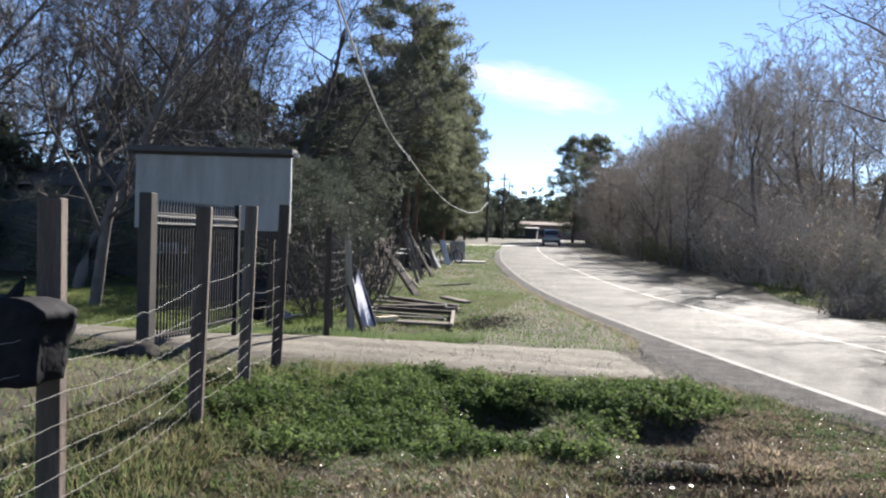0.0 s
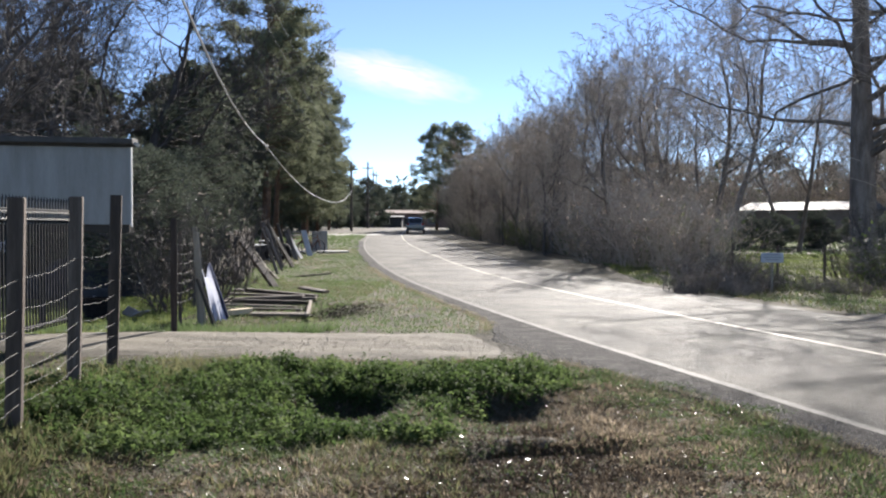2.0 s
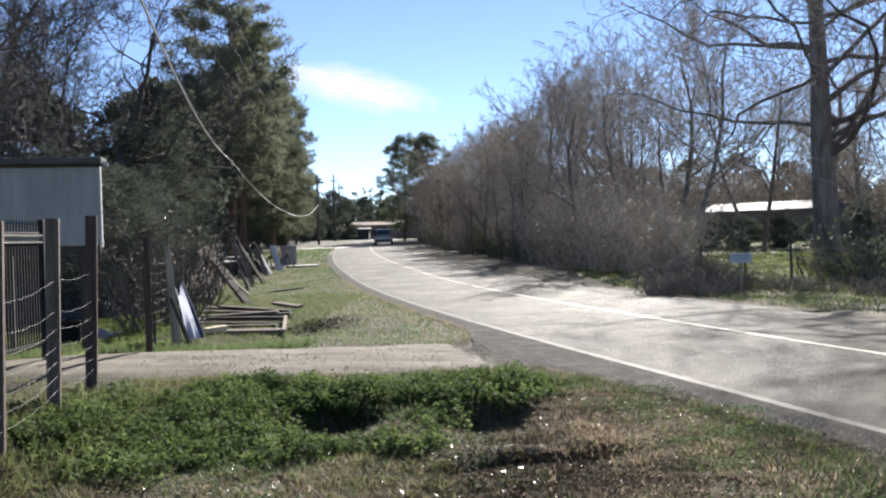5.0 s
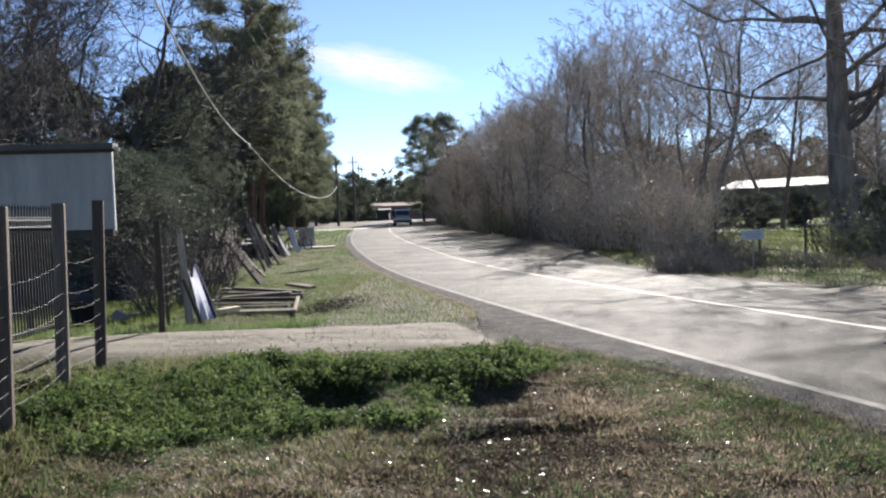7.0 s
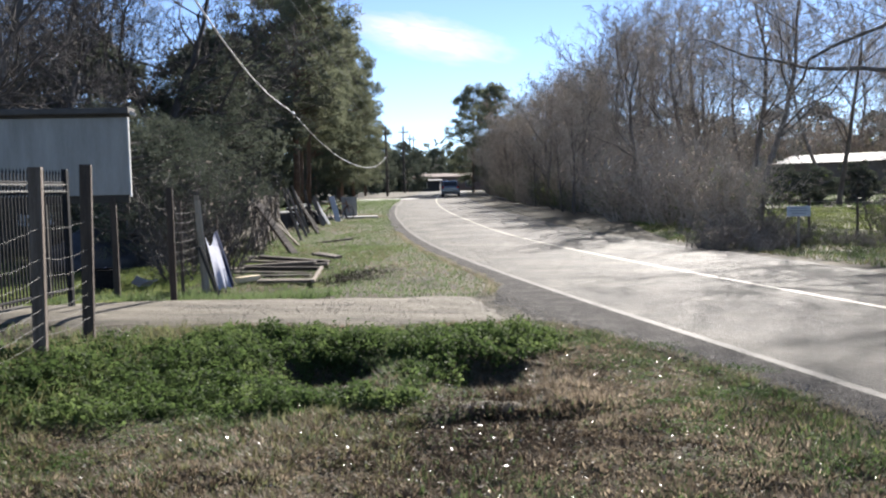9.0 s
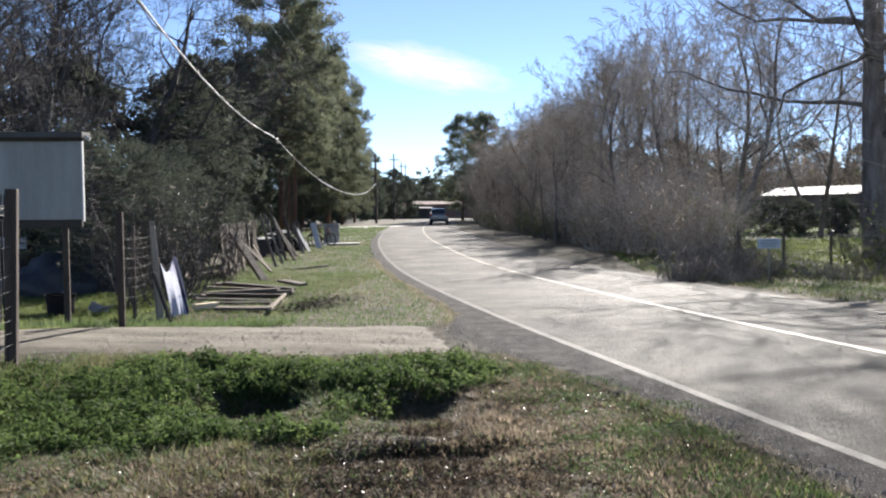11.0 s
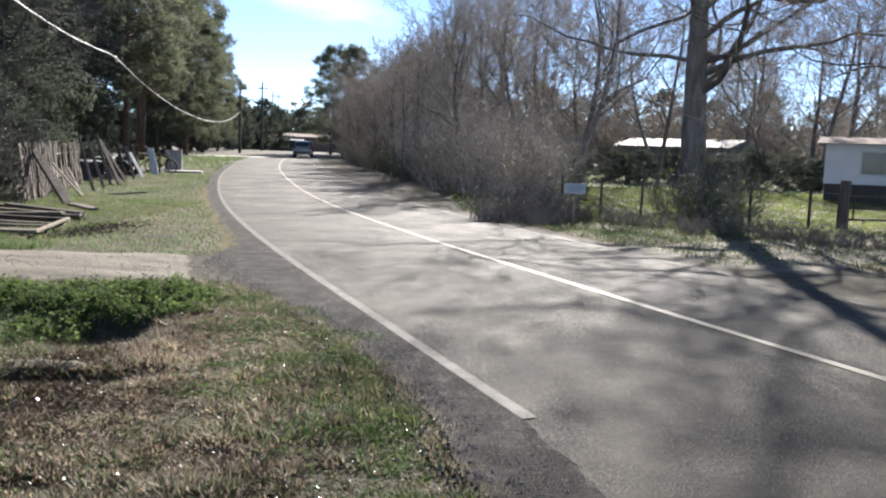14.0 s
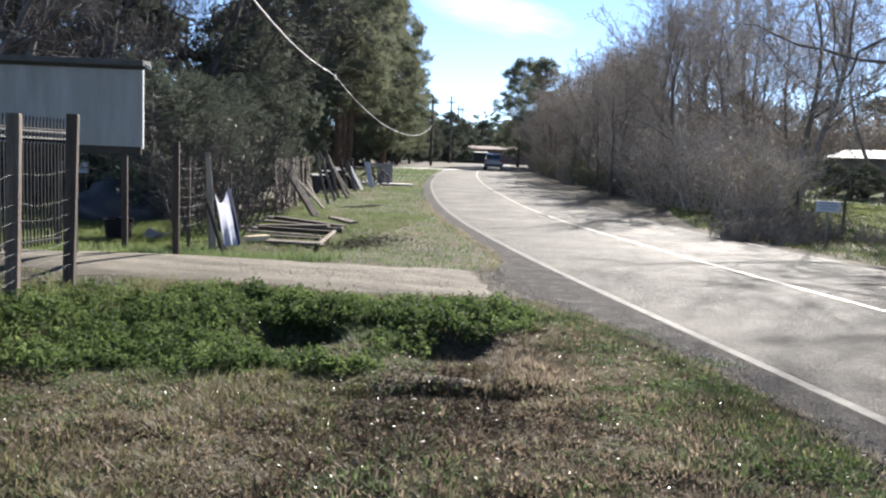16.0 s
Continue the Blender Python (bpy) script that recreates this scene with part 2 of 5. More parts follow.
M_TYRE = material("tyre_rubber", [(0.012, 0.012, 0.012), (0.03, 0.03, 0.03)], 20, 0.85)
M_CHROME = material("worn_chrome", [(0.5, 0.5, 0.5), (0.7, 0.7, 0.7)], 15, 0.25, metal=1.0, bump=0)
M_TAIL = material("red_lamp_lens", [(0.25, 0.01, 0.01), (0.4, 0.02, 0.02)], 5, 0.2, bump=0)
M_SIGN = material("white_sign_board", [(0.68, 0.68, 0.66), (0.8, 0.8, 0.78)], 5, 0.6)
M_YARDSIGN = material("dull_sign_board", [(0.4, 0.41, 0.42), (0.5, 0.51, 0.52)], 5, 0.6)
M_CONCRETE = material("pale_concrete", [(0.3, 0.29, 0.27), (0.45, 0.44, 0.41)], 2, 0.9, fine=50, bump=0.3)
M_RUST = material("rusty_steel", [(0.08, 0.035, 0.02), (0.17, 0.085, 0.05), (0.25, 0.15, 0.1)], 8, 0.8, metal=0.3)


# ---- mesh helpers ----
class Shape:
    """Gathers vertices and faces of one mesh."""
    def __init__(self):
        self.v, self.f = [], []

    def add(self, vs, fs):
        n = len(self.v)
        self.v.extend(tuple(p) for p in vs)
        self.f.extend(tuple(i + n for i in f) for f in fs)
        return self

    def box(self, size, m=Matrix(), c=0.0):
        """A box with chamfered edges, centred on m."""
        sx, sy, sz = (s / 2 for s in size)
        c = min(c, sx * 0.9, sy * 0.9, sz * 0.9)
        if c <= 0:
            vs = [m @ Vector((x, y, z)) for x in (-sx, sx) for y in (-sy, sy) for z in (-sz, sz)]
            return self.add(vs, [(0, 1, 3, 2), (4, 6, 7, 5), (0, 4, 5, 1), (2, 3, 7, 6), (0, 2, 6, 4), (1, 5, 7, 3)])
        vs, key = [], {}
        for x in (-1, 1):
            for y in (-1, 1):
                for z in (-1, 1):
                    for a in range(3):
                        p = [x * (sx - c), y * (sy - c), z * (sz - c)]
                        p[a] = (x, y, z)[a] * (sx, sy, sz)[a]
                        key[x, y, z, a] = len(vs)
                        vs.append(m @ Vector(p))
        fs = []
        for a in range(3):
            b, d = [(1, 2), (2, 0), (0, 1)][a]
            for s in (-1, 1):
                ring = []
                for u, w in ((-1, -1), (1, -1), (1, 1), (-1, 1)):
                    q = [0, 0, 0]
                    q[a], q[b], q[d] = s, u, w
                    ring.append(key[(*q, a)])
                fs.append(tuple(ring if s > 0 else ring[::-1]))
            for u in (-1, 1):
                for w in (-1, 1):
                    q0, q1 = [0, 0, 0], [0, 0, 0]
                    q0[a], q1[a] = -1, 1
                    q0[b] = q1[b] = u
                    q0[d] = q1[d] = w
                    r = (key[(*q0, b)], key[(*q1, b)], key[(*q1, d)], key[(*q0, d)])
                    fs.append(r if u * w < 0 else r[::-1])
        for x in (-1, 1):
            for y in (-1, 1):
                for z in (-1, 1):
                    r = tuple(key[x, y, z, a] for a in range(3))
                    fs.append(r if x * y * z > 0 else r[::-1])
        return self.add(vs, fs)

    def tube(self, pts, rads, n=6, cap=True):
        pts = [Vector(p) for p in pts]
        if not hasattr(rads, "__len__"):
            rads = [rads] * len(pts)
        base = len(self.v)
        up = Vector((0, 0, 1))
        for i, p in enumerate(pts):
            d = (pts[min(i + 1, len(pts) - 1)] - pts[max(i - 1, 0)]).normalized()
            a = d.cross(up if abs(d.z) < 0.95 else Vector((1, 0, 0))).normalized()
            b = d.cross(a)
            for k in range(n):
                t = 2 * math.pi * k / n
                self.v.append(tuple(p + (a * math.cos(t) + b * math.sin(t)) * rads[i]))
        for i in range(len(pts) - 1):
            for k in range(n):
                q = (k + 1) % n
                self.f.append((base + i * n + k, base + i * n + q, base + (i + 1) * n + q, base + (i + 1) * n + k))
        if cap:
            self.f.append(tuple(base + k for k in range(n))[::-1])
            self.f.append(tuple(base + (len(pts) - 1) * n + k for k in range(n)))
        return self

    def rod(self, a, b, r, n=6):
        return self.tube([a, b], r, n)

    def mesh(self, name, mat, smooth=False):
        me = bpy.data.meshes.new(name)
        me.from_pydata(self.v, [], self.f)
        me.materials.append(mat)
        if smooth:
            me.polygons.foreach_set("use_smooth", [True] * len(me.polygons))
        me.update()
        return me

    def part(self, name, mat, parent=None, label="", smooth=False):
        ob = new(name, self.mesh(name, mat, smooth))
        ob.parent = parent
        return tagged(ob, label)


def thing(name, m, label, category, group=""):
    ob = new(name)
    ob.empty_display_size = 0.2
    ob.matrix_world = m
    return tagged(ob, label, category, group)


def triangles(name, pts, mat, kind="", parent=None, label="", category=""):
    """pts: (n, 3, 3) corners of loose triangles."""
    n = len(pts)
    me = bpy.data.meshes.new(name)
    me.from_pydata(pts.reshape(-1, 3).tolist(), [], np.arange(3 * n).reshape(-1, 3).tolist())
    me.materials.append(mat)
    me.update()
    ob = new(name, me)
    ob.parent = parent
    return tagged(ob, label, category, "", kind)


def place(x, y, z, rx=0, ry=0, rz=0):
    return pose(x, y, z, rx, ry, rz)


# ---- lie of the land ----
def ease(a, b, v):
    t = np.clip((np.asarray(v, float) - a) / (b - a), 0, 1)
    return t * t * (3 - 2 * t)


def rise(y):
    y = np.asarray(y, float)
    return 0.0125 * (np.clip(y, 20, 130) - 20) * np.clip((y - 20) / 15, 0, 1)


ROAD_Y = np.arange(-120.0, 420.0, 0.25)
road_slope = -0.06 - 0.28 * np.exp(-np.clip(ROAD_Y - 9, 0, None) / 40)
ROAD_X = np.concatenate([[0], np.cumsum(road_slope[:-1] * 0.25)])
ROAD_X += 4.22 - np.interp(4.0, ROAD_Y, ROAD_X)


def line_x(y):
    """Where the near edge line of the road runs."""
    return np.interp(y, ROAD_Y, ROAD_X)


def across(x, y):
    """Metres across the road from its near edge line, to the far side."""
    s = np.interp(y, ROAD_Y, road_slope)
    return (x - line_x(y)) / np.sqrt(1 + s * s)


def ripple(x, y):
    return (np.sin(1.7 * x + 0.6 * y) * np.sin(0.9 * y - 0.5 * x) + 0.6 * np.sin(3.9 * x - 2.3 * y + 1) * np.sin(3.1 * y + 1.3 * x) + 0.35 * np.sin(8.3 * x + 5.1 * y) * np.sin(7.7 * y - 4.4 * x))


DRIVE = np.array([(1.0, 10.1, 1.42), (0.4, 9.9, 1.38), (-1.0, 9.68, 1.26), (-2.5, 9.34, 1.3), (-4.0, 9.2, 1.15), (-5.5, 9.2, 0.7), (-8, 9.5, 0.5), (-14, 11, 0.5)])[::-1]


def level(x, y):
    """One on the driveway, nought away from it."""
    c, w = np.interp(x, DRIVE[:, 0], DRIVE[:, 1]), np.interp(x, DRIVE[:, 0], DRIVE[:, 2])
    return np.exp(-(np.abs(y - c) / (1.22 * w)) ** 4) * (x < 1.6)


def land(x, y):
    """Height of the ground."""
    x, y = np.asarray(x, float), np.asarray(y, float)
    z = rise(y)
    z = z + 0.3 * ease(-1.5, -2.9, x) * (1 - ease(5.6, 7.6, y))
    z = z - 0.12 * np.exp(-((x - 0.3) / 1.3) ** 2 - ((y - 5.7) / 0.9) ** 2)
    z = z - 0.34 * np.exp(-((x + 0.6) / 0.42) ** 2 - ((y - 6.45) / 0.42) ** 2) - 0.3 * np.exp(-((x - 0.88) / 0.36) ** 2 - ((y - 6.3) / 0.4) ** 2)
    z = z - 0.24 * np.exp(-((x - 1.1) / 0.65) ** 2 - ((y - 4.62 - 0.25 * (x - 1.1)) / 0.2) ** 2)
    d = across(x, y)
    on = level(x, y) * ease(-1.1, -1.7, d)
    z = z * (1 - on) + on * (0.02 + 0.1 * ease(0.5, -4, x))
    off = np.clip(np.maximum(-0.85 - d, d - 6.0), 0, None)
    bumpy = 1 - 0.9 * on
    z = z + 0.03 * bumpy * ripple(x, y) * np.clip(off / 1.0, 0, 1) * np.clip(1.2 - y / 120, 0.2, 1)
    z = z + 0.011 * bumpy * ripple(x * 1.7, y * 1.7 + 1) * np.clip(off / 0.6, 0, 1) * (1 - ease(12, 25, y))
    return z - 0.014 * (1 - ease(0.0, 0.4, off))


def crown(d):
    return 0.045 * (1 - ((max(d, -0.5) - 2.9) / 3.3) ** 2)


def strip(name, ys, left, right, lift, mat, n=2, follow=None, label="", wall=0.0):
    """A ribbon along the road between two distances across it."""
    s = Shape()
    verts = []
    for y in ys:
        sl = np.interp(y, ROAD_Y, road_slope)
        nx, ny = 1 / math.sqrt(1 + sl * sl), -sl / math.sqrt(1 + sl * sl)
        a, b = left(y), right(y)
        for k in range(n):
            d = a + (b - a) * k / (n - 1)
            px, py = line_x(y) + nx * d, y + ny * d
            verts.append((px, py, float(rise(y)) + crown(d) + lift))
    faces = [(i * n + k, i * n + k + 1, (i + 1) * n + k + 1, (i + 1) * n + k) for i in range(len(ys) - 1) for k in range(n - 1)]
    s.add(verts, faces)
    if wall:
        for k in (0, n - 1):
            row = [verts[i * n + k] for i in range(len(ys))]
            low = [(x, y, z - wall) for x, y, z in row]
            m = len(row)
            s.add(row + low, [(i, i + 1, m + i + 1, m + i) if k == 0 else (i + 1, i, m + i, m + i + 1) for i in range(m - 1)])
    ob = s.part(name, mat)
    return tagged(ob, label, "", "", "structure")


# ground: one sheet to the horizon, finer near the walk
def graded(lo, hi, fine_lo, fine_hi, step, grow=1.22):
    mid = list(np.arange(fine_lo, fine_hi + 1e-6, step))
    up, s = [fine_hi], step
    while up[-1] < hi:
        s *= grow
        up.append(up[-1] + s)
    down, s = [fine_lo], step
    while down[-1] > lo:
        s *= grow
        down.append(down[-1] - s)
    return np.array(down[:0:-1] + mid + up[1:])


gx, gy = graded(-1500, 1500, -3.6, 4.8, 0.1, 1.1), graded(-800, 3000, 0.5, 11.5, 0.1, 1.07)
X, Y = np.meshgrid(gx, gy)
Z = land(X, Y)
nx_, ny_ = len(gx), len(gy)
ground_mesh = bpy.data.meshes.new("ground")
idx = np.arange(nx_ * ny_).reshape(ny_, nx_)
quads = np.stack([idx[:-1, :-1], idx[:-1, 1:], idx[1:, 1:], idx[1:, :-1]], -1).reshape(-1, 4)
ground_mesh.from_pydata(np.stack([X, Y, Z], -1).reshape(-1, 3).tolist(), [], quads.tolist())
ground_mesh.materials.append(M_SOIL)
ground_mesh.polygons.foreach_set("use_smooth", [True] * len(ground_mesh.polygons))
ground = tagged(new("ground", ground_mesh), "grassy roadside ground with soil and short turf", "ground", "", "structure")

ys = list(np.arange(-60, 60, 0.3)) + list(np.arange(60, 185, 2.0))


def paved(y):
    """The broken edge of the asphalt, metres across from the edge line."""
    y = np.asarray(y, float)
    wob = 0.03 * np.sin(y * 1.3) + 0.025 * np.sin(y * 4.1 + 1) * np.sin(y * 2.3) + 0.02 * np.sin(y * 11.0) * np.sin(y * 6.7 + 2)
    return -0.42 - 0.85 * np.exp(-((y - 9.9) / 2.3) ** 2) - 0.3 * np.exp(-((y - 2.6) / 1.6) ** 2) - wob


def ragged(y):
    return float(paved(y))


strip("road", ys, ragged, lambda y: 6.05 + 0.05 * math.sin(2.7 * y), 0.0, M_ASPHALT, 17, label="worn grey two-lane asphalt road curving away", wall=0.12)
strip("road_shoulder", list(np.arange(-8, 60, 0.1)), lambda y: ragged(y) - 0.03 - 0.05 * noise.noise(Vector((y * 5.0, 7, 0))), lambda y: -0.045 + 0.012 * noise.noise(Vector((y * 4.0, 9, 0))) + float(ease(3.9, 3.4, y)) * (0.14 * noise.noise(Vector((y * 1.9, 2, 0))) + 0.07 * noise.noise(Vector((y * 7.0, 5, 0))) - 0.08), 0.006, M_PATCH, 7, label="dark broken asphalt edge of the road", wall=0.1)
strip("edge_line_near", [3.92] + [y for y in ys if y > 4.0], lambda y: -0.05, lambda y: 0.05, 0.008, M_WHITE_LINE, 2, label="white painted edge line of the road")
strip("centre_line", ys, lambda y: 2.86, lambda y: 2.96, 0.008, M_YELLOW_LINE, 2, label="faded yellow painted centre line")
strip("edge_line_far", ys, lambda y: 5.72, lambda y: 5.81, 0.008, M_WHITE_LINE, 2, label="worn white painted far edge line")


def track(name, centre, mat, label, lift=0.03, seed=1):
    """A dirt or gravel way laid on the land along (x, y, half width) points."""
    c = np.array(centre, float)
    t = np.concatenate([[0], np.cumsum(np.hypot(*np.diff(c[:, :2], axis=0).T))])
    tt = np.arange(0, t[-1], 0.2)
    cx, cy, hw = (np.interp(tt, t, c[:, k]) for k in range(3))
    k = np.ones(9) / 9
    cx, cy = (np.convolve(np.pad(a, 4, "edge"), k, "valid") for a in (cx, cy))
    dx, dy = np.gradient(cx), np.gradient(cy)
    ln = np.hypot(dx, dy)
    n = 11
    vs = []
    for i in range(len(tt)):
        for j in range(n):
            u = -1 + 2 * j / (n - 1)
            w = hw[i] * (1 + 0.05 * math.sin(tt[i] * 2.1 + seed + (2 if u > 0 else 0)) + 0.05 * math.sin(tt[i] * 6.3 + seed))
            x, y = cx[i] - dy[i] / ln[i] * u * w, cy[i] + dx[i] / ln[i] * u * w
            edge = (-0.05 if abs(u) > 0.95 else 0.0) - 0.03 * max(0.0, 1 - tt[i] / 0.5)
            vs.append((x, y, float(land(x, y)) + lift + edge + 0.008 * noise.noise(Vector((x * 1.3, y * 2.6, 3)))))
    s = Shape().add(vs, [(i * n + j, (i + 1) * n + j, (i + 1) * n + j + 1, i * n + j + 1) for i in range(len(tt) - 1) for j in range(n - 1)])
    return tagged(s.part(name, mat, smooth=True), label, "", "", "structure")


track("driveway", DRIVE[::-1], M_GRAVEL, "beige gravel driveway with pale ruts", 0.022)
track("driveway_far", [(7.8, 12.4, 2.2), (9.6, 14.0, 2.1), (12.5, 16.2, 1.6), (17, 19.5, 1.4), (24, 24, 1.4)], M_GRAVEL, "pale gravel driveway across the road", 0.024, 4)
track("side_street", [(-10.0, 83, 2.2), (-16, 80, 2.0), (-40, 78, 2.0)], M_CONCRETE, "pale side street joining the road", 0.05, 2)

# ---- trees ----
def bare_tree(name, seed, height, spread=0.55, fork=0.28, limbs=9, twig=5.0, trunk_r=0.2, label="", levels=4, leaves=0, twigs=None, bends=1.0):
    """A leafless tree: tapered trunk, limbs, branches and many fine twigs."""
    rng = random.Random(seed)
    wood, fine, spots, boughs = Shape(), Shape(), [], []

    def grow(p, d, length, r, level, root=None):
        n = (max(5, int(length / 0.8)), 8 if trunk_r > 0.3 else 5, 4, 2, 1)[level]
        pts, rads, q = [p.copy()], [r], p.copy()
        for i in range(n):
            bend = (0.1 if trunk_r < 0.3 else 0.008, 0.24, 0.28, 0.3, 0.3)[level] * bends
            d = (d + Vector((rng.gauss(0, bend), rng.gauss(0, bend), rng.gauss(0.05, bend)))).normalized()
            q = q + d * (length / n)
            pts.append(q.copy())
            rads.append(max(0.009, r * (1 - 0.78 * (i + 1) / n)))
        if level == 4:
            a = d.orthogonal().normalized() * 0.0095
            c = d.cross(a)
            fine.add([p + a, p - a * 0.5 + c, p - a * 0.5 - c, q], [(0, 1, 3), (1, 2, 3), (2, 0, 3)])
            spots.append(q)
            return
        if level == 1:
            boughs.append(Shape())
        body, sides = (wood if level == 0 else boughs[-1] if level < 3 else fine), (8, 6, 4, 3)[level]
        start = len(body.v)
        body.tube(pts, rads, sides, cap=False)
        if level == 2:
            near_v = min(range(root, root + 6), key=lambda q: (Vector(body.v[q]) - p).length)
            body.f.append((start, start + 1, near_v))
        count = (limbs, 7 if trunk_r < 0.3 else 9, 8, twig)[level]
        for k in range(int(count)):
            t = (fork + (1 - fork) * (k + rng.random()) / count) if level == 0 else 0.15 + 0.85 * (k + rng.random()) / count
            f = t * n
            i = min(n - 1, int(f))
            at = pts[i].lerp(pts[i + 1], f - i)
            ang = rng.uniform(0, 2 * math.pi)
            axis = (pts[i + 1] - pts[i]).normalized()
            side = axis.orthogonal().normalized()
            side.rotate(Matrix.Rotation(ang, 3, axis))
            w = spread * rng.uniform(0.8, 1.5)
            nd = (axis * (1 - w * 0.5) + side * w + Vector((0, 0, 0.14))).normalized()
            ln = length * ((0.6, 0.55, 0.52, 0.6)[level]) * rng.uniform(0.6, 1.15) * (1.15 - 0.5 * t)
            grow(at, nd, ln, rads[i] * rng.uniform(0.32, 0.52) * (1 if trunk_r < 0.3 else 0.66), level + 1, start + i * sides)

    tilt = 0.04 if trunk_r < 0.3 else 0.006
    grow(Vector((0, 0, -0.15)), Vector((rng.gauss(0, tilt), rng.gauss(0, tilt), 1)), height * 0.8, trunk_r, 0)
    top = thing(name, Matrix(), label, "tree")
    wood.part("trunk", twigs or M_BARK, top, smooth=True)
    for bough in boughs:
        bough.part("limb", twigs or M_BARK, top, smooth=True)
    fine.part("crown", twigs or M_TWIG, top, "fine bare grey-brown twigs")
    if leaves:
        r = np.random.default_rng(seed)
        c = np.array([tuple(s) for s in spots])
        c = c[r.integers(0, len(c), leaves)] + r.normal(0, 0.12, (leaves, 3))
        triangles("foliage", leaf_tris(c, 0.04, r), M_DEADLEAF, parent=top, label="few brown withered leaves")
    return top


def leaf_tris(c, size, r, flat=0.0):
    n = len(c)
    a = r.normal(0, 1, (n, 3))
    b = r.normal(0, 1, (n, 3))
    a[:, 2] *= 1 - flat
    b[:, 2] *= 1 - flat
    a /= np.linalg.norm(a, axis=1, keepdims=True)
    b /= np.linalg.norm(b, axis=1, keepdims=True)
    s = size * r.uniform(0.6, 1.5, (n, 1))
    return np.stack([c - a * s, c + a * s, c + b * s * 1.1], 1)


def needle_tris(c, size, r):
    """Thin tapering sprays of needles."""
    n = len(c)
    a = r.normal(0, 1, (n, 3))
    a /= np.linalg.norm(a, axis=1, keepdims=True)
    b = np.cross(a, r.normal(0, 1, (n, 3)))
    b /= np.linalg.norm(b, axis=1, keepdims=True)
    s = size * r.uniform(0.6, 1.5, (n, 1))
    return np.stack([c - b * s * 0.22, c + b * s * 0.22, c + a * s * 2.2], 1)


def crown_tree(name, seed, height, width, start, mat, label, clumps=160, per=90, size=0.11, trunk_r=0.16, shape="cone", bark=None, category="tree"):
    """An evergreen: trunk, boughs, and clumps of small leaves or needles with gaps between them."""
    rng, r = random.Random(seed), np.random.default_rng(seed)
    top = thing(name, Matrix(), label, category)
    wood = Shape()
    lean = (rng.gauss(0, 0.03), rng.gauss(0, 0.03))
    wood.tube([(lean[0] * z, lean[1] * z, z - 0.15) for z in np.linspace(0, height * 0.96, 8)], np.linspace(trunk_r, 0.03, 8), 8)
    pts = []
    for k in range(clumps):
        h = start + (1 - start) * (k + rng.random()) / clumps
        t = (h - start) / (1 - start)
        if shape == "cone":
            w = width * (1 - t) ** 0.8
        elif shape == "pine":
            w = width * (0.35 + 0.75 * math.sin(math.pi * min(1, t * 0.85 + 0.12)) ** 0.8) * (1 if t < 0.9 else 0.7)
        else:
            w = width * math.sqrt(max(0.05, 1 - (2 * t - 1) ** 2))
        ang, rad = rng.uniform(0, 2 * math.pi), w * math.sqrt(rng.uniform(0.08, 1.15))
        c = np.array([lean[0] * h * height + rad * math.cos(ang), lean[1] * h * height + rad * math.sin(ang), h * height + rng.gauss(0, 0.15)])
        if rng.random() < 0.5:
            wood.tube([(lean[0] * h * height, lean[1] * h * height, c[2] - 0.25 * rad), tuple((c + np.array([0, 0, -0.1])) * 1.0)], [0.045, 0.012], 4, cap=False)
        cr = rng.uniform(0.45, 1.0) * max(0.35, 0.28 * width)
        p = r.normal(0, 1, (per, 3))
        p /= np.linalg.norm(p, axis=1, keepdims=True)
        p *= cr * r.uniform(0.25, 1.0, (per, 1)) ** 0.5
        p[:, 2] *= 0.55
        pts.append(c + p)
    c = np.concatenate(pts)
    wood.part("trunk", bark or M_BARK, top, smooth=True)
    triangles("crown", (needle_tris if shape == "pine" else leaf_tris)(c, size, r), mat, parent=top)
    return top


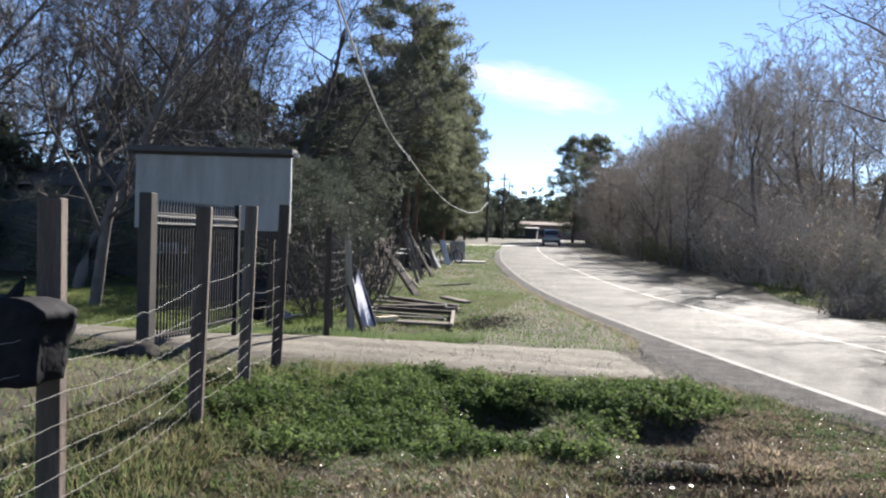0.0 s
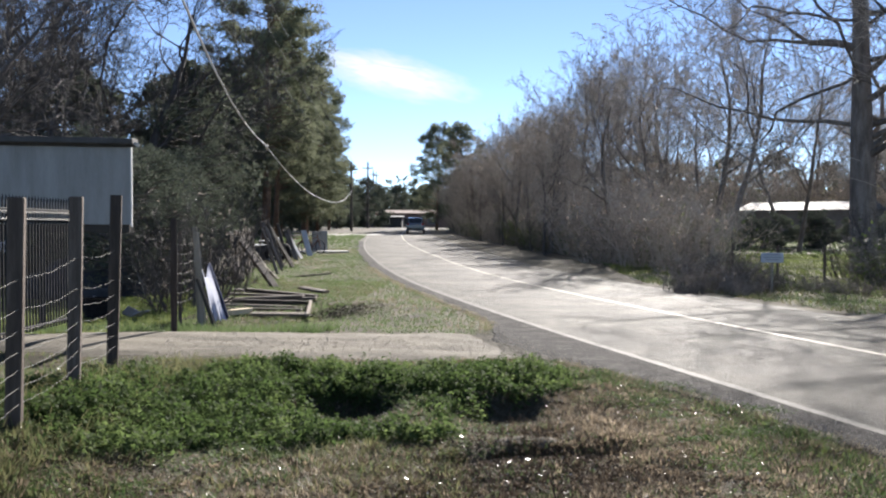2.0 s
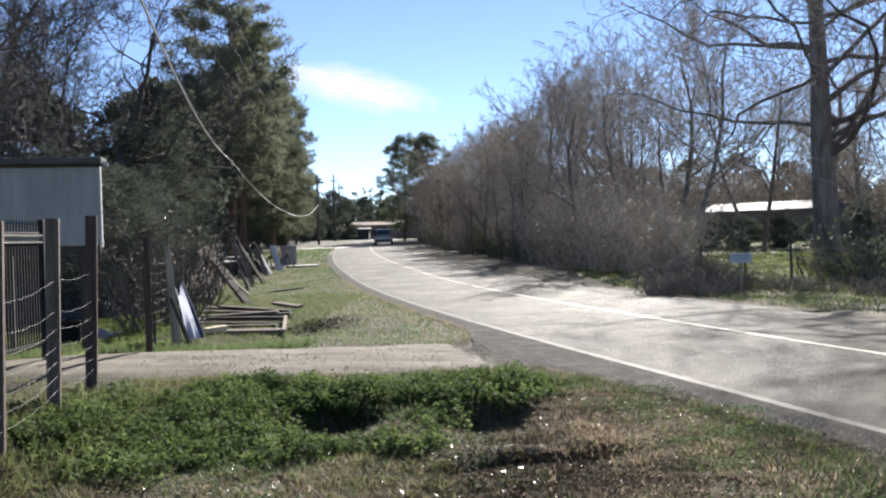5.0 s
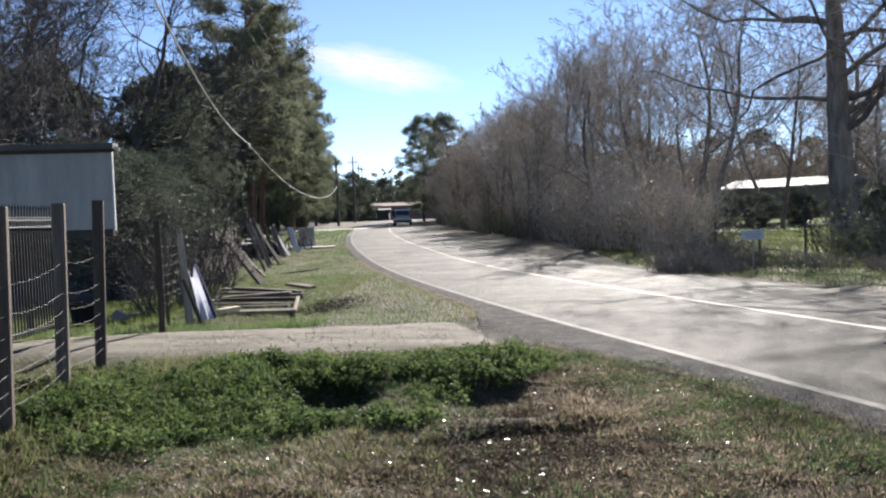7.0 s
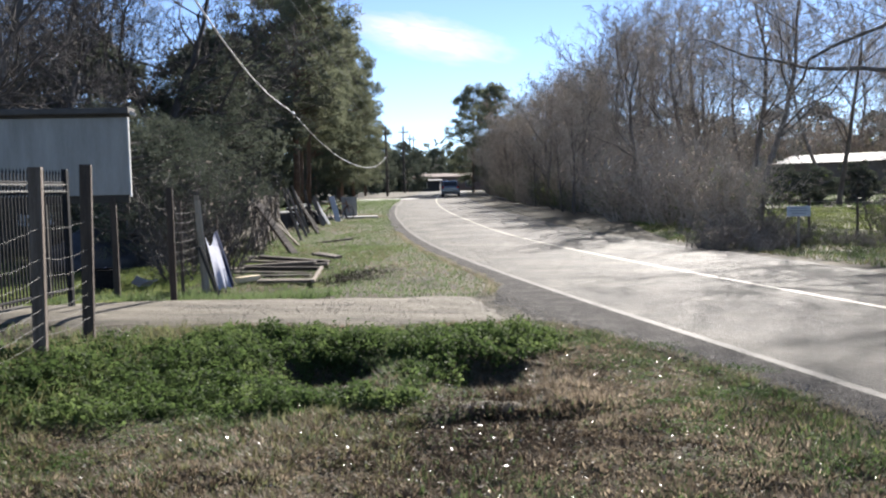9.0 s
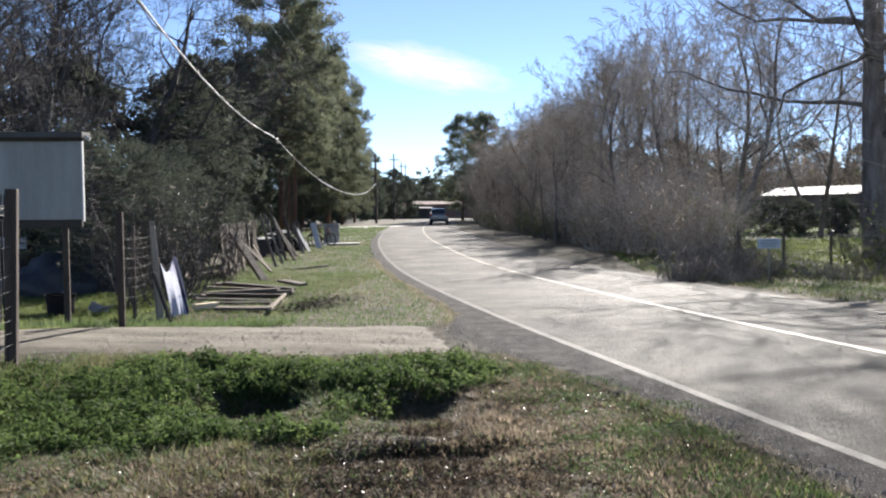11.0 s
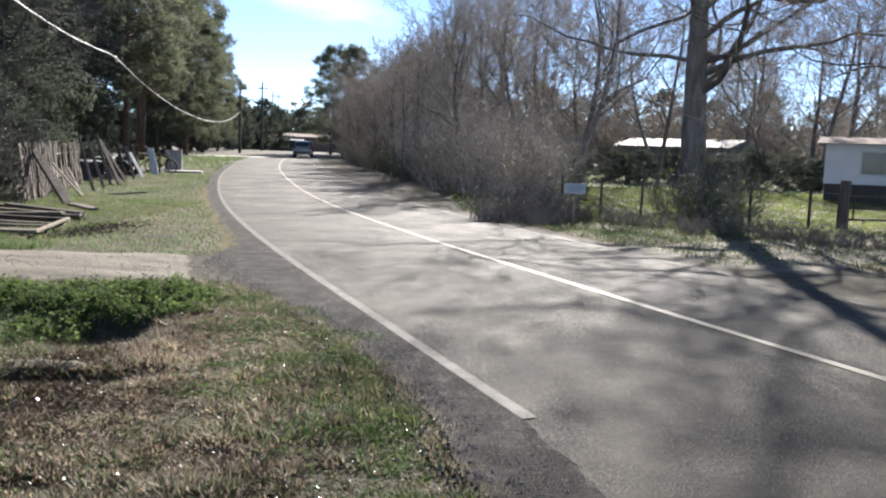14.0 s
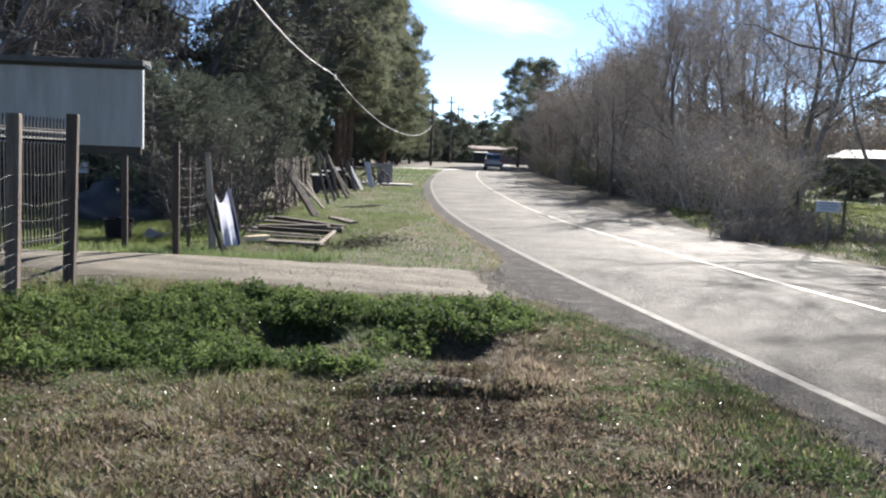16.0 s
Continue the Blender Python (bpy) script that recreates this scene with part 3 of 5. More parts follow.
def shrub(name, seed, height, width, stems, mat, label, leaves=600, leafmat=None, size=0.05):
    """A leafless or thinly leaved shrub of many thin stems."""
    rng, r = random.Random(seed), np.random.default_rng(seed)
    s, tips = Shape(), []
    for k in range(stems):
        ang = rng.uniform(0, 2 * math.pi)
        b = Vector((math.cos(ang), math.sin(ang), 0)) * width * 0.35 * math.sqrt(rng.random())
        d = Vector((math.cos(ang) * rng.uniform(0.1, 0.6), math.sin(ang) * rng.uniform(0.1, 0.6), 1)).normalized()
        ln = height * rng.uniform(0.5, 1.1)
        pts = [b]
        for i in range(4):
            d = (d + Vector((rng.gauss(0, 0.3), rng.gauss(0, 0.3), rng.gauss(0.04, 0.16)))).normalized()
            pts.append(pts[-1] + d * ln / 4)
        r0 = rng.uniform(0.012, 0.03)
        s.tube(pts, [r0 * (1 - 0.8 * i / 4) for i in range(5)], 3, cap=False)
        for i in range(1, 5):
            for j in range(6):
                e = (d * 0.6 + Vector((rng.gauss(0, 0.8), rng.gauss(0, 0.8), rng.gauss(0.1, 0.5)))).normalized()
                q = pts[i].lerp(pts[i - 1], rng.random())
                w = q + e * ln * rng.uniform(0.12, 0.3)
                a = e.orthogonal().normalized() * 0.009
                c = e.cross(a)
                s.add([q + a, q - a * 0.5 + c, q - a * 0.5 - c, w], [(0, 1, 3), (1, 2, 3), (2, 0, 3)])
                tips.append(tuple(w))
                tips.append(tuple(q))
    top = thing(name, Matrix(), label, "shrub")
    s.part("stem_tangle", mat, top)
    if leaves:
        c = np.array(tips)[r.integers(0, len(tips), leaves)] + r.normal(0, 0.14, (leaves, 3))
        triangles("foliage", leaf_tris(c, size, r), leafmat or M_DEADLEAF, parent=top)
    return top


def stand(proto, spots, group, seed=3, size=(0.85, 1.2)):
    """Sets copies of a tree on the land; the first spot takes the tree itself."""
    rng = random.Random(seed)
    for i, p in enumerate(spots):
        x, y = p[0], p[1]
        k = p[2] if len(p) > 2 else rng.uniform(*size)
        m = Matrix.Translation((x, y, float(land(x, y)))) @ Matrix.Rotation(rng.uniform(0, 6.28), 4, "Z") @ Matrix.Diagonal((k, k, k, 1))
        ob = proto if i == 0 else copy_thing(proto, Matrix())
        ob["group"] = group
        ob.matrix_basis = m


def beside(y, d):
    """A spot d metres across the road from its near edge line."""
    s = float(np.interp(y, ROAD_Y, road_slope))
    return (float(line_x(y)) + d / math.sqrt(1 + s * s), y - d * s / math.sqrt(1 + s * s))


BARE = "tall leafless hardwood tree with grey bark and fine twigs"
oak_a = bare_tree("bare_tree", 11, 14.5, 0.6, 0.25, 11, 5, 0.22, BARE, leaves=500)
oak_b = bare_tree("bare_tree", 23, 13.0, 0.5, 0.28, 12, 5, 0.19, BARE, leaves=450)
oak_c = bare_tree("bare_tree", 37, 15.0, 0.48, 0.3, 12, 5, 0.18, BARE, leaves=450)
oak_d = bare_tree("bare_tree", 41, 11.0, 0.65, 0.2, 11, 5, 0.17, "leafless hardwood tree with a few brown leaves", leaves=1800)
big_oak = bare_tree("spreading_oak", 8, 14.6, 1.05, 0.25, 32, 2, 0.42, "large leafless oak with a thick trunk and wide spreading limbs", leaves=500, bends=1.3)
# second and third oaks stand out of view, added for crown shade on the road
stand(big_oak, [(13.2, 28.2, 1.2), (19.2, 22.6, 1.0), (15.8, 11.5, 0.9)], "spreading oaks")
rg = random.Random(8)


def clearing(x, y):
    """The open lawn and the barn's yard across the road."""
    return x > 2.7 + 0.2 * (y + 0.8) and y < 75


right = []
for y in np.arange(27, 124, 6.4):
    for d in (8.4, 9.5, 14.0, 19.5):
        if (y < 32 and d < 12) or clearing(*beside(y, d)):
            continue
        grown = {8.4: 6.6, 9.5: 9.2, 14.0: 12.6, 19.5: 15.5}[d] * rg.uniform(0.86, 1.05)
        right.append((*beside(y + (3.2 if d < 9 else 0) + rg.uniform(-1.8, 1.8), d + rg.uniform(-0.2, 1.0)), grown))
right += [(16.5, 44, 12.5), (24, 50, 13), (31, 30, 13), (29, 52, 15), (21, 60, 14), (33, 75, 14), (34, 58, 15), (40, 50, 14), (16, 62, 14), (12.5, 56, 13), (37, 70, 15), (31, 84, 15), (20, 86, 15), (44, 64, 14), (48, 80, 15), (25, 92, 16), (14, 80, 15), (38, 88, 16)]


def tall(ob):
    return max(v.co.z for c in ob.children for v in c.data.vertices)


for k, (proto, g) in enumerate(((oak_a, 0), (oak_b, 1), (oak_c, 2), (oak_d, 3))):
    mine = right[k::4]
    left_bare = {0: [(-30, 44)], 1: [(-34, 36)], 2: [(-18.0, 38, 0.8), (-38, 46)], 3: [(-27, 50), (-12.6, 34, 0.7)]}[k]
    full = tall(proto)
    mine = [(x, y, h / full) for x, y, h in mine]
    stand(proto, mine + left_bare, "leafless trees beside the road", 10 + k)

GNARLED = "gnarled leafless oak with dark crooked branches"
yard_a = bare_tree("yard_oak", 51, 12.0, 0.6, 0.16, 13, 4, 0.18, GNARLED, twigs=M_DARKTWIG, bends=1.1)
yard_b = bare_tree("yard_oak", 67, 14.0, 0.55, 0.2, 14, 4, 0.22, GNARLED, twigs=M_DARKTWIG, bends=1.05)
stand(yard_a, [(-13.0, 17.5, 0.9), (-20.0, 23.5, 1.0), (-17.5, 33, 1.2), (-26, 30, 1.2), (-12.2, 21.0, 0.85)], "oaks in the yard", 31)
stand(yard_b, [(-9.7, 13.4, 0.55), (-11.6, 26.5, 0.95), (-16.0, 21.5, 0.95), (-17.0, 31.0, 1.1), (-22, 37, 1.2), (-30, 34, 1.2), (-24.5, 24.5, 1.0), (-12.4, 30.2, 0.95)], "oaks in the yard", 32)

pine = crown_tree("pine_tree", 3, 17.5, 3.4, 0.3, M_NEEDLE, "tall green loblolly pine with an open crown", 170, 150, 0.15, 0.24, "pine", M_PINEBARK)
pine_b = crown_tree("pine_tree", 9, 14.5, 3.2, 0.12, M_NEEDLE, "dense dark green pine with branches down low", 200, 130, 0.15, 0.22, "pine", M_PINEBARK)
cedar = crown_tree("cedar_tree", 4, 8.0, 2.4, 0.04, M_CEDAR, "dense dark evergreen cedar", 190, 62, 0.11, 0.14, "oval")
cedar_b = crown_tree("cedar_tree", 14, 6.5, 2.2, 0.03, M_CEDAR, "dark evergreen cedar overgrown with brush", 170, 62, 0.13, 0.12, "oval")
stand(pine, [(-13.8, 52, 1.0), (-14.7, 58, 0.9), (-16.9, 64, 0.85), (-20, 84, 0.85)], "pines", 5)
stand(pine_b, [(-17.2, 79, 1.1), (-18.2, 73, 1.2), (-18.6, 84, 1.15), (-15.8, 50, 0.75), (-19.0, 93, 0.9), (-20.5, 107, 0.85), (-7.0, 112, 0.95), (-3.5, 104, 0.9)], "pines", 6)
stand(cedar, [(-11.4, 33, 1.0), (-13.4, 36, 1.0), (-14.4, 40, 0.95), (-19, 29, 0.9), (-14.6, 46, 1.1),
              (-21.5, 118, 0.8), (-23, 135, 0.8), (-25, 150, 0.9), (-30, 165, 0.9), (-8, 192, 0.75), (-14, 200, 0.7), (-21, 200, 0.75), (-2, 196, 0.8), (6, 190, 1.0), (-30, 196, 1.0), (-24, 140, 1.05), (-22.3, 150, 1.1), (-21.2, 160, 1.0), (-27, 146, 1.1), (-34, 212, 1.3), (-29, 215, 1.2), (-24, 218, 1.35), (-19, 216, 1.2), (-15, 220, 1.3), (-11, 218, 1.15), (-3, 216, 1.3), (1, 212, 1.4), (-38, 205, 1.3), (5, 208, 1.4), (8, 92, 1.1), (13, 96, 1.0), (18, 98, 1.15), (23, 100, 1.0), (28, 101, 1.1), (33, 99, 1.15), (38, 97, 1.0), (43, 95, 1.15), (48, 90, 1.05), (53, 86, 1.1), (58, 80, 1.1)], "cedars", 7)
cedar_c = crown_tree("cedar_tree", 44, 6.0, 2.1, 0.03, M_CEDAR, "dark evergreen thicket tree with fine foliage", 170, 75, 0.05, 0.11, "oval")
stand(cedar_c, [(-7.6, 16.8, 0.55), (-9.2, 18.8, 0.62), (-7.0, 19.0, 0.42), (-9.2, 24.5, 0.62), (-8.2, 21.5, 0.5), (-10.2, 28.5, 1.0), (-7.4, 18.2, 0.55), (-8.0, 20.0, 0.6), (-8.6, 23.0, 0.6), (-9.2, 26.6, 0.7), (-14.2, 20.4, 0.42), (-16.4, 20.8, 0.46), (-12.4, 19.6, 0.36), (-18.5, 20.6, 0.45), (-20.6, 20.0, 0.5)], "cedars", 9)
stand(cedar_b, [(-9.8, 21.8, 0.5), (-12.5, 25, 0.6), (-15.4, 44.5, 1.0), (-13.6, 36, 0.9), (-16.5, 55, 0.5), (-17.5, 62, 0.5), (-18.5, 70, 0.5), (-19, 78, 0.5), (-20, 90, 0.55), (-21, 101, 0.55), (-21, 24, 0.8), (-15.2, 30, 1.14)], "cedars", 8)

# one thin cloud, far off
cloud_mesh = bpy.data.meshes.new("cloud")
cloud_mesh.from_pydata([(-0.5, -0.5, 0), (0.5, -0.5, 0), (0.5, 0.5, 0), (-0.5, 0.5, 0)], [], [(0, 1, 2, 3)])
cloud_mesh.materials.append(cloud_material())
cloud = tagged(new("cloud", cloud_mesh), "thin white streak of cloud in the blue sky", "cloud", "", "structure")
cloud.matrix_world = place(-180, 1500, 266, 90, 13, 0) @ Matrix.Diagonal((400, 105, 1, 1))

# woods that close the view far off
rf = np.random.default_rng(31)
n_far = 2400
ang = rf.uniform(-0.85, 0.95, n_far)
dist = rf.uniform(230, 330, n_far)
cen = np.stack([dist * np.sin(ang) - 10, dist * np.cos(ang), rf.uniform(0, 1, n_far) ** 1.4 * 10.5 + 1.3], 1)
far_pts = (cen[:, None, :] + rf.normal(0, 1, (n_far, 28, 3)) * np.array([3.2, 3.2, 1.8])).reshape(-1, 3)
triangles("far_woods", leaf_tris(far_pts, 1.05, rf), M_CEDAR, "stuff", label="dark distant woods along the horizon", category="woods")

brush = shrub("brush", 2, 3.6, 2.6, 36, M_TWIG, "tangled leafless brush with brown leaves", 1500)
brush_b = shrub("brush", 12, 2.6, 2.2, 30, M_STEM, "tangled brush with some green vine leaves", 850, M_VINE, 0.06)
spots_a, spots_b = [], []
for y in np.arange(19.5, 112, 2.4):
    for d in (9.6, 11.2, 13.4):
        if y < 25 and d > 10.5:
            continue
        if clearing(*beside(y, d)):
            continue
        (spots_a if rg.random() < 0.6 else spots_b).append((*beside(y + rg.uniform(-0.8, 0.8), d + rg.uniform(-0.7, 0.7)), rg.uniform(0.6, 1.1) * (0.6 if y < 23 else 1)))
spots_b += [(11.6, 21.8, 0.75), (11.0, 22.6, 0.6), (12.2, 22.3, 0.6)]
for k in range(26):
    (spots_a if k % 3 else spots_b).append((8 + k * 1.95 + rg.uniform(-0.7, 0.7), 84 + rg.uniform(-4, 7) - 0.3 * k, rg.uniform(1.9, 2.9)))
for y in np.arange(28, 104, 2.6):
    spots_a.append((*beside(y + rg.uniform(-1, 1), 12.5 + rg.uniform(-1.5, 3.5)), rg.uniform(1.0, 1.5)))
    if clearing(*spots_a[-1][:2]):
        spots_a.pop()
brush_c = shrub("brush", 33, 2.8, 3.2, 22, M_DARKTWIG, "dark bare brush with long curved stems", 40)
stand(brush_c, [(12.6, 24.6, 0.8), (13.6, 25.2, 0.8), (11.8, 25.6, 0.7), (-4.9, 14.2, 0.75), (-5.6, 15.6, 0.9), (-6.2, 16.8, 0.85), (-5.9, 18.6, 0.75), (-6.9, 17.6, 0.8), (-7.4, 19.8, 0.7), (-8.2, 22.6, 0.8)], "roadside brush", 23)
low_scrub = shrub("low_scrub", 61, 1.0, 2.2, 30, M_STEM, "low dark scrub, its row along the lawn's fence standing for shade", 500, M_DEADLEAF, 0.025)
# the row of 14 stands for a dark band of shade; the rest is brush
stand(low_scrub, [(8.15 + 0.42 * k, 21.3 - 0.7 * k + 0.02 * k * k + rg.uniform(-0.15, 0.15), rg.uniform(0.38, 0.6)) for k in range(14)] + [(6.5, 19.3, 0.45), (7.0, 20.0, 0.55), (7.3, 20.8, 0.75), (5.9, 19.7, 0.7), (5.5, 20.5, 0.9), (6.4, 20.4, 0.85), (7.6, 21.8, 0.9), (6.9, 21.3, 1.1)], "low scrub beside the lawn", 25)
stand(brush, spots_a, "roadside brush", 21)
stand(brush_b, spots_b, "roadside brush", 22)


# dark undergrowth that closes the lawn across the road
under = crown_tree("undergrowth", 71, 2.5, 1.5, 0.02, M_CEDAR, "dark low undergrowth behind the lawn", 70, 130, 0.055, 0.05, "oval", category="shrub")
under_spots = []
for k in range(30):
    t = k / 29
    under_spots.append((9.0 + 33 * t + rg.uniform(-0.5, 0.5), 49.5 - 9.0 * t * t + rg.uniform(-1.2, 1.2), rg.uniform(0.6, 0.92)))
stand(under, under_spots, "undergrowth behind the lawn", 41)

# ---- fence along the verge ----
POSTS = [(-1.985, 1.9, 1.745, 0.105, -0.8), (-2.395, 3.96, 1.78, 0.1, 1.2), (-2.665, 5.30, 1.83, 0.1, 1.2), (-2.805, 6.30, 1.88, 0.1, 1.6)]
fence = thing("wire_fence", Matrix(), "wooden posts with sagging galvanised fence wires", "fence")
for x, y, top, w, lean in POSTS:
    z0 = float(land(x, y)) - 0.3
    s = Shape().box((w, w, top - z0), Matrix.Translation((0, 0, (top - z0) / 2)), 0.006)
    p = s.part("post", M_POST, fence)
    p.matrix_basis = place(x, y, z0, 0, lean, 20)
rngw = random.Random(4)
heights = [0.88, 0.72, 0.57, 0.43, 0.31, 0.2, 0.1]
ends = [(-1.7, -1.2)] + [(p[0], p[1]) for p in POSTS]
for k, h in enumerate(heights):
    pts = []
    for (x0, y0), (x1, y1) in zip(ends[:-1], ends[1:]):
        n = int(math.hypot(x1 - x0, y1 - y0) / 0.05)
        for i in range(n):
            t = i / n
            x, y = x0 + (x1 - x0) * t + 0.056, y0 + (y1 - y0) * t
            sag = -0.05 * math.sin(math.pi * t) * (1 + 0.5 * rngw.random())
            kink = noise.noise(Vector((x * 1.5 + y * 2.4, k * 7.3, 0))) + 0.5 * noise.noise(Vector((y * 7.0, k * 5.1, 4)))
            pts.append((x + 0.006 * kink, y, 0.27 + h * (1 + 0.02 * k) + 0.6 * sag + 0.008 * kink + (0.22 * ease(2, 6.3, y) if k == 0 else 0.1 * ease(2, 6.3, y))))
    Shape().tube(pts, 0.0015, 4, cap=False).part("wire", M_WIRE, fence)

mailbox = thing("mailbox", place(-2.085, 1.66, 1.125), "black plastic-wrapped mailbox strapped to a fence post", "mailbox")
bm = bmesh.new()
bmesh.ops.create_cube(bm, size=1)
bmesh.ops.subdivide_edges(bm, edges=bm.edges[:], cuts=7, use_grid_fill=True)
for v in bm.verts:
    v.co.x *= 0.56 * (1 + 0.16 * v.co.z)
    v.co.y *= 0.22
    v.co.z *= 0.37
    v.co *= 1 + 0.1 * noise.noise(v.co * 6) + 0.05 * noise.noise(v.co * 17)
    if v.co.z > 0.12 and abs(v.co.x) > 0.2:
        v.co.z -= (abs(v.co.x) - 0.2) * 0.5
me = bpy.data.meshes.new("body")
bm.to_mesh(me)
bm.free()
me.materials.append(M_BLACK)
me.polygons.foreach_set("use_smooth", [True] * len(me.polygons))
b = new("body", me)
b.parent = mailbox
Shape().tube([(0.07, -0.02, 0.14), (0.1, -0.02, 0.2), (0.135, -0.02, 0.27)], [0.05, 0.03, 0.006], 7).part("bag_tip", M_BLACK, mailbox)

# iron gate closed across the driveway
GX, GY, GW, GH = -4.68, 7.05, 2.48, 1.6
gate = thing("iron_gate", place(GX, GY, 0.28, 0, 0, 93), "black iron picket gate closed across the gravel driveway", "gate")
Shape().box((0.15, 0.15, 2.05), place(0, 0, 0.7), 0.01).part("gate_post", M_DARKWOOD, gate, "thick dark wooden post")
Shape().box((0.07, 0.07, 1.9), place(GW, 0, 0.73), 0.005).part("end_post", M_IRON, gate)
for z in (0.1, GH - 0.24, GH - 0.1):
    Shape().box((GW - 0.1, 0.03, 0.03), place(GW / 2 + 0.02, 0, z), 0.004).part("rail", M_IRON, gate)
band = Shape().box((GW - 0.12, 0.008, 0.012), place(GW / 2 + 0.02, -0.03, GH - 0.125), 0.002)
band.box((GW - 0.12, 0.008, 0.012), place(GW / 2 + 0.02, -0.03, GH - 0.215), 0.002)
for i in range(30):
    cx = 0.13 + i * (GW - 0.2) / 29.5
    band.tube([(cx + 0.034 * math.cos(a), -0.03, GH - 0.17 + 0.034 * math.sin(a)) for a in np.linspace(0, 2 * math.pi, 13)], 0.006, 4, cap=False)
band.part("band", M_IRONBAND, gate, "pale dusty ornamental band of rings")
for i in range(31):
    x = 0.12 + i * (GW - 0.2) / 30
    p = Shape().box((0.018, 0.018, GH - 0.04), place(x, 0, 0.04 + (GH - 0.04) / 2), 0.002)
    p.tube([(x, 0, GH), (x, 0, GH + 0.02), (x, 0, GH + 0.07)], [0.009, 0.014, 0.001], 4)
    p.part("picket", M_IRON, gate)
rock = bmesh.new()
bmesh.ops.create_icosphere(rock, subdivisions=3, radius=1)
for v in rock.verts:
    v.co = Vector((v.co.x * 0.22, v.co.y * 0.17, v.co.z * 0.1)) * (1 + 0.2 * noise.noise(v.co * 1.7) + 0.06 * noise.noise(v.co * 5))
me = bpy.data.meshes.new("rock")
rock.to_mesh(me)
rock.free()
me.materials.append(M_PATCH)
me.polygons.foreach_set("use_smooth", [True] * len(me.polygons))
tagged(new("rock", me), "flat grey rock at the foot of the gate post", "rock").matrix_world = place(-4.5, 6.55, float(land(-4.5, 6.55)) + 0.12, 0, 0, 20) @ Matrix.Diagonal((1.3, 1.3, 1.3, 1))

# posts and wires beyond the driveway
corner = thing("wire_fence", Matrix(), "dark wooden posts with short wire strands by the driveway", "fence")
for x, y, top, w in ((-3.76, 10.37, 1.70, 0.09), (-5.0, 11.16, 1.57, 0.08), (-4.02, 11.3, 1.5, 0.05)):
    z0 = float(land(x, y)) - 0.2
    p = Shape().box((w, w, top - z0), Matrix.Translation((0, 0, (top - z0) / 2)), 0.006).part("post", M_POST, corner)
    p.matrix_basis = place(x, y, z0, 0, 0, 20)
for k in range(7):
    z = 0.5 + 0.14 * k
    pts = [(-3.76 + (-3.98 + 3.76) * t, 10.37 + 1.5 * t, z - 0.03 * math.sin(math.pi * t)) for t in np.linspace(0, 1, 9)]
    Shape().tube(pts, 0.0016, 4, cap=False).part("wire", M_WIRE, corner)

slab = thing("fence_board", place(-3.95, 11.9, float(land(-3.95, 11.9)), 0, 0, -25), "two weathered upright boards with a leaning stake", "board")
Shape().box((0.1, 0.04, 1.58), place(0.04, 0, 0.7, 0, -6, 0), 0.008).part("board", M_TANBOARD, slab)
Shape().box((0.1, 0.035, 1.66), place(-0.05, 0.04, 0.74, 0, -4, 0), 0.008).part("board", M_TANBOARD, slab)
Shape().box((0.06, 0.05, 0.9), place(0.34, -0.16, 0.36, 0, -26, 0), 0.006).part("stake", M_DARKWOOD, slab, "dark leaning stake")

CX, CY = -3.98, 12.15
cloth = thing("hanging_cloth", place(CX, CY, float(land(CX, CY))), "white and navy cloth sagging from the fence line to the ground", "cloth")
for nm, u0, u1, mat_ in (("white_panel", 0.0, 0.76, M_CLOTHW), ("navy_panel", 0.76, 1.0, M_CLOTHN)):
    s, n, m_ = Shape(), 22, 26
    vs = []
    for th in (0.0, 0.006):
        for j in range(m_ + 1):
            t = j / m_
            for i in range(n + 1):
                u = u0 + (u1 - u0) * i / n
                sag = 0.2 * math.sin(math.pi * min(1, u / 0.8)) * (1 - t) ** 2
                top = Vector((-0.34 * u, 1.4 * u, 0.88 - sag + 0.06 * u))
                low = Vector((0.2 + 0.2 * u, -0.1 + 0.3 * u, 0.04 + 0.12 * max(0.0, u - 0.6)))
                p = top.lerp(low, t)
                fold = 0.016 * math.sin(15 * u + 2.2 * t) * (0.35 + t) + 0.006 * math.sin(43 * u + 5 * t)
                vs.append((p.x + fold + th, p.y - 0.3 * fold, p.z + 0.02 * math.sin(23 * u) * t))
    k = (n + 1) * (m_ + 1)
    fs = [(j * (n + 1) + i, j * (n + 1) + i + 1, (j + 1) * (n + 1) + i + 1, (j + 1) * (n + 1) + i) for j in range(m_) for i in range(n)]
    fs += [tuple(k + q for q in f[::-1]) for f in fs]
    s.add(vs, fs).part(nm, mat_, cloth, smooth=True)
Shape().rod((-0.03, -0.02, -0.1), (-0.02, -0.02, 0.98), 0.018).part("stick", M_POST, cloth)
Shape().rod((-0.36, 1.43, -0.1), (-0.34, 1.42, 1.2), 0.02).part("stick", M_POST, cloth)

# raised panel shelter
shed = thing("raised_shelter", place(-4.74, 11.2, float(land(-4.9, 11.6)), 0, 0, 12), "raised off-white panel on dark posts under a narrow dark roof", "shelter")
zs = -float(land(-4.9, 11.6))
Shape().box((2.45, 0.06, 1.22), place(-1.22, 0.0, zs + 2.22), 0.005).part("panel", M_SHEDWHITE, shed)
Shape().box((2.62, 0.42, 0.09), place(-1.25, 0.05, zs + 2.87, 3, 0, 0), 0.01).part("roof", M_ROOFDARK, shed)
Shape().box((2.55, 0.05, 0.05), place(-1.22, -0.05, zs + 2.8), 0.005).part("eave_board", M_DARKWOOD, shed)
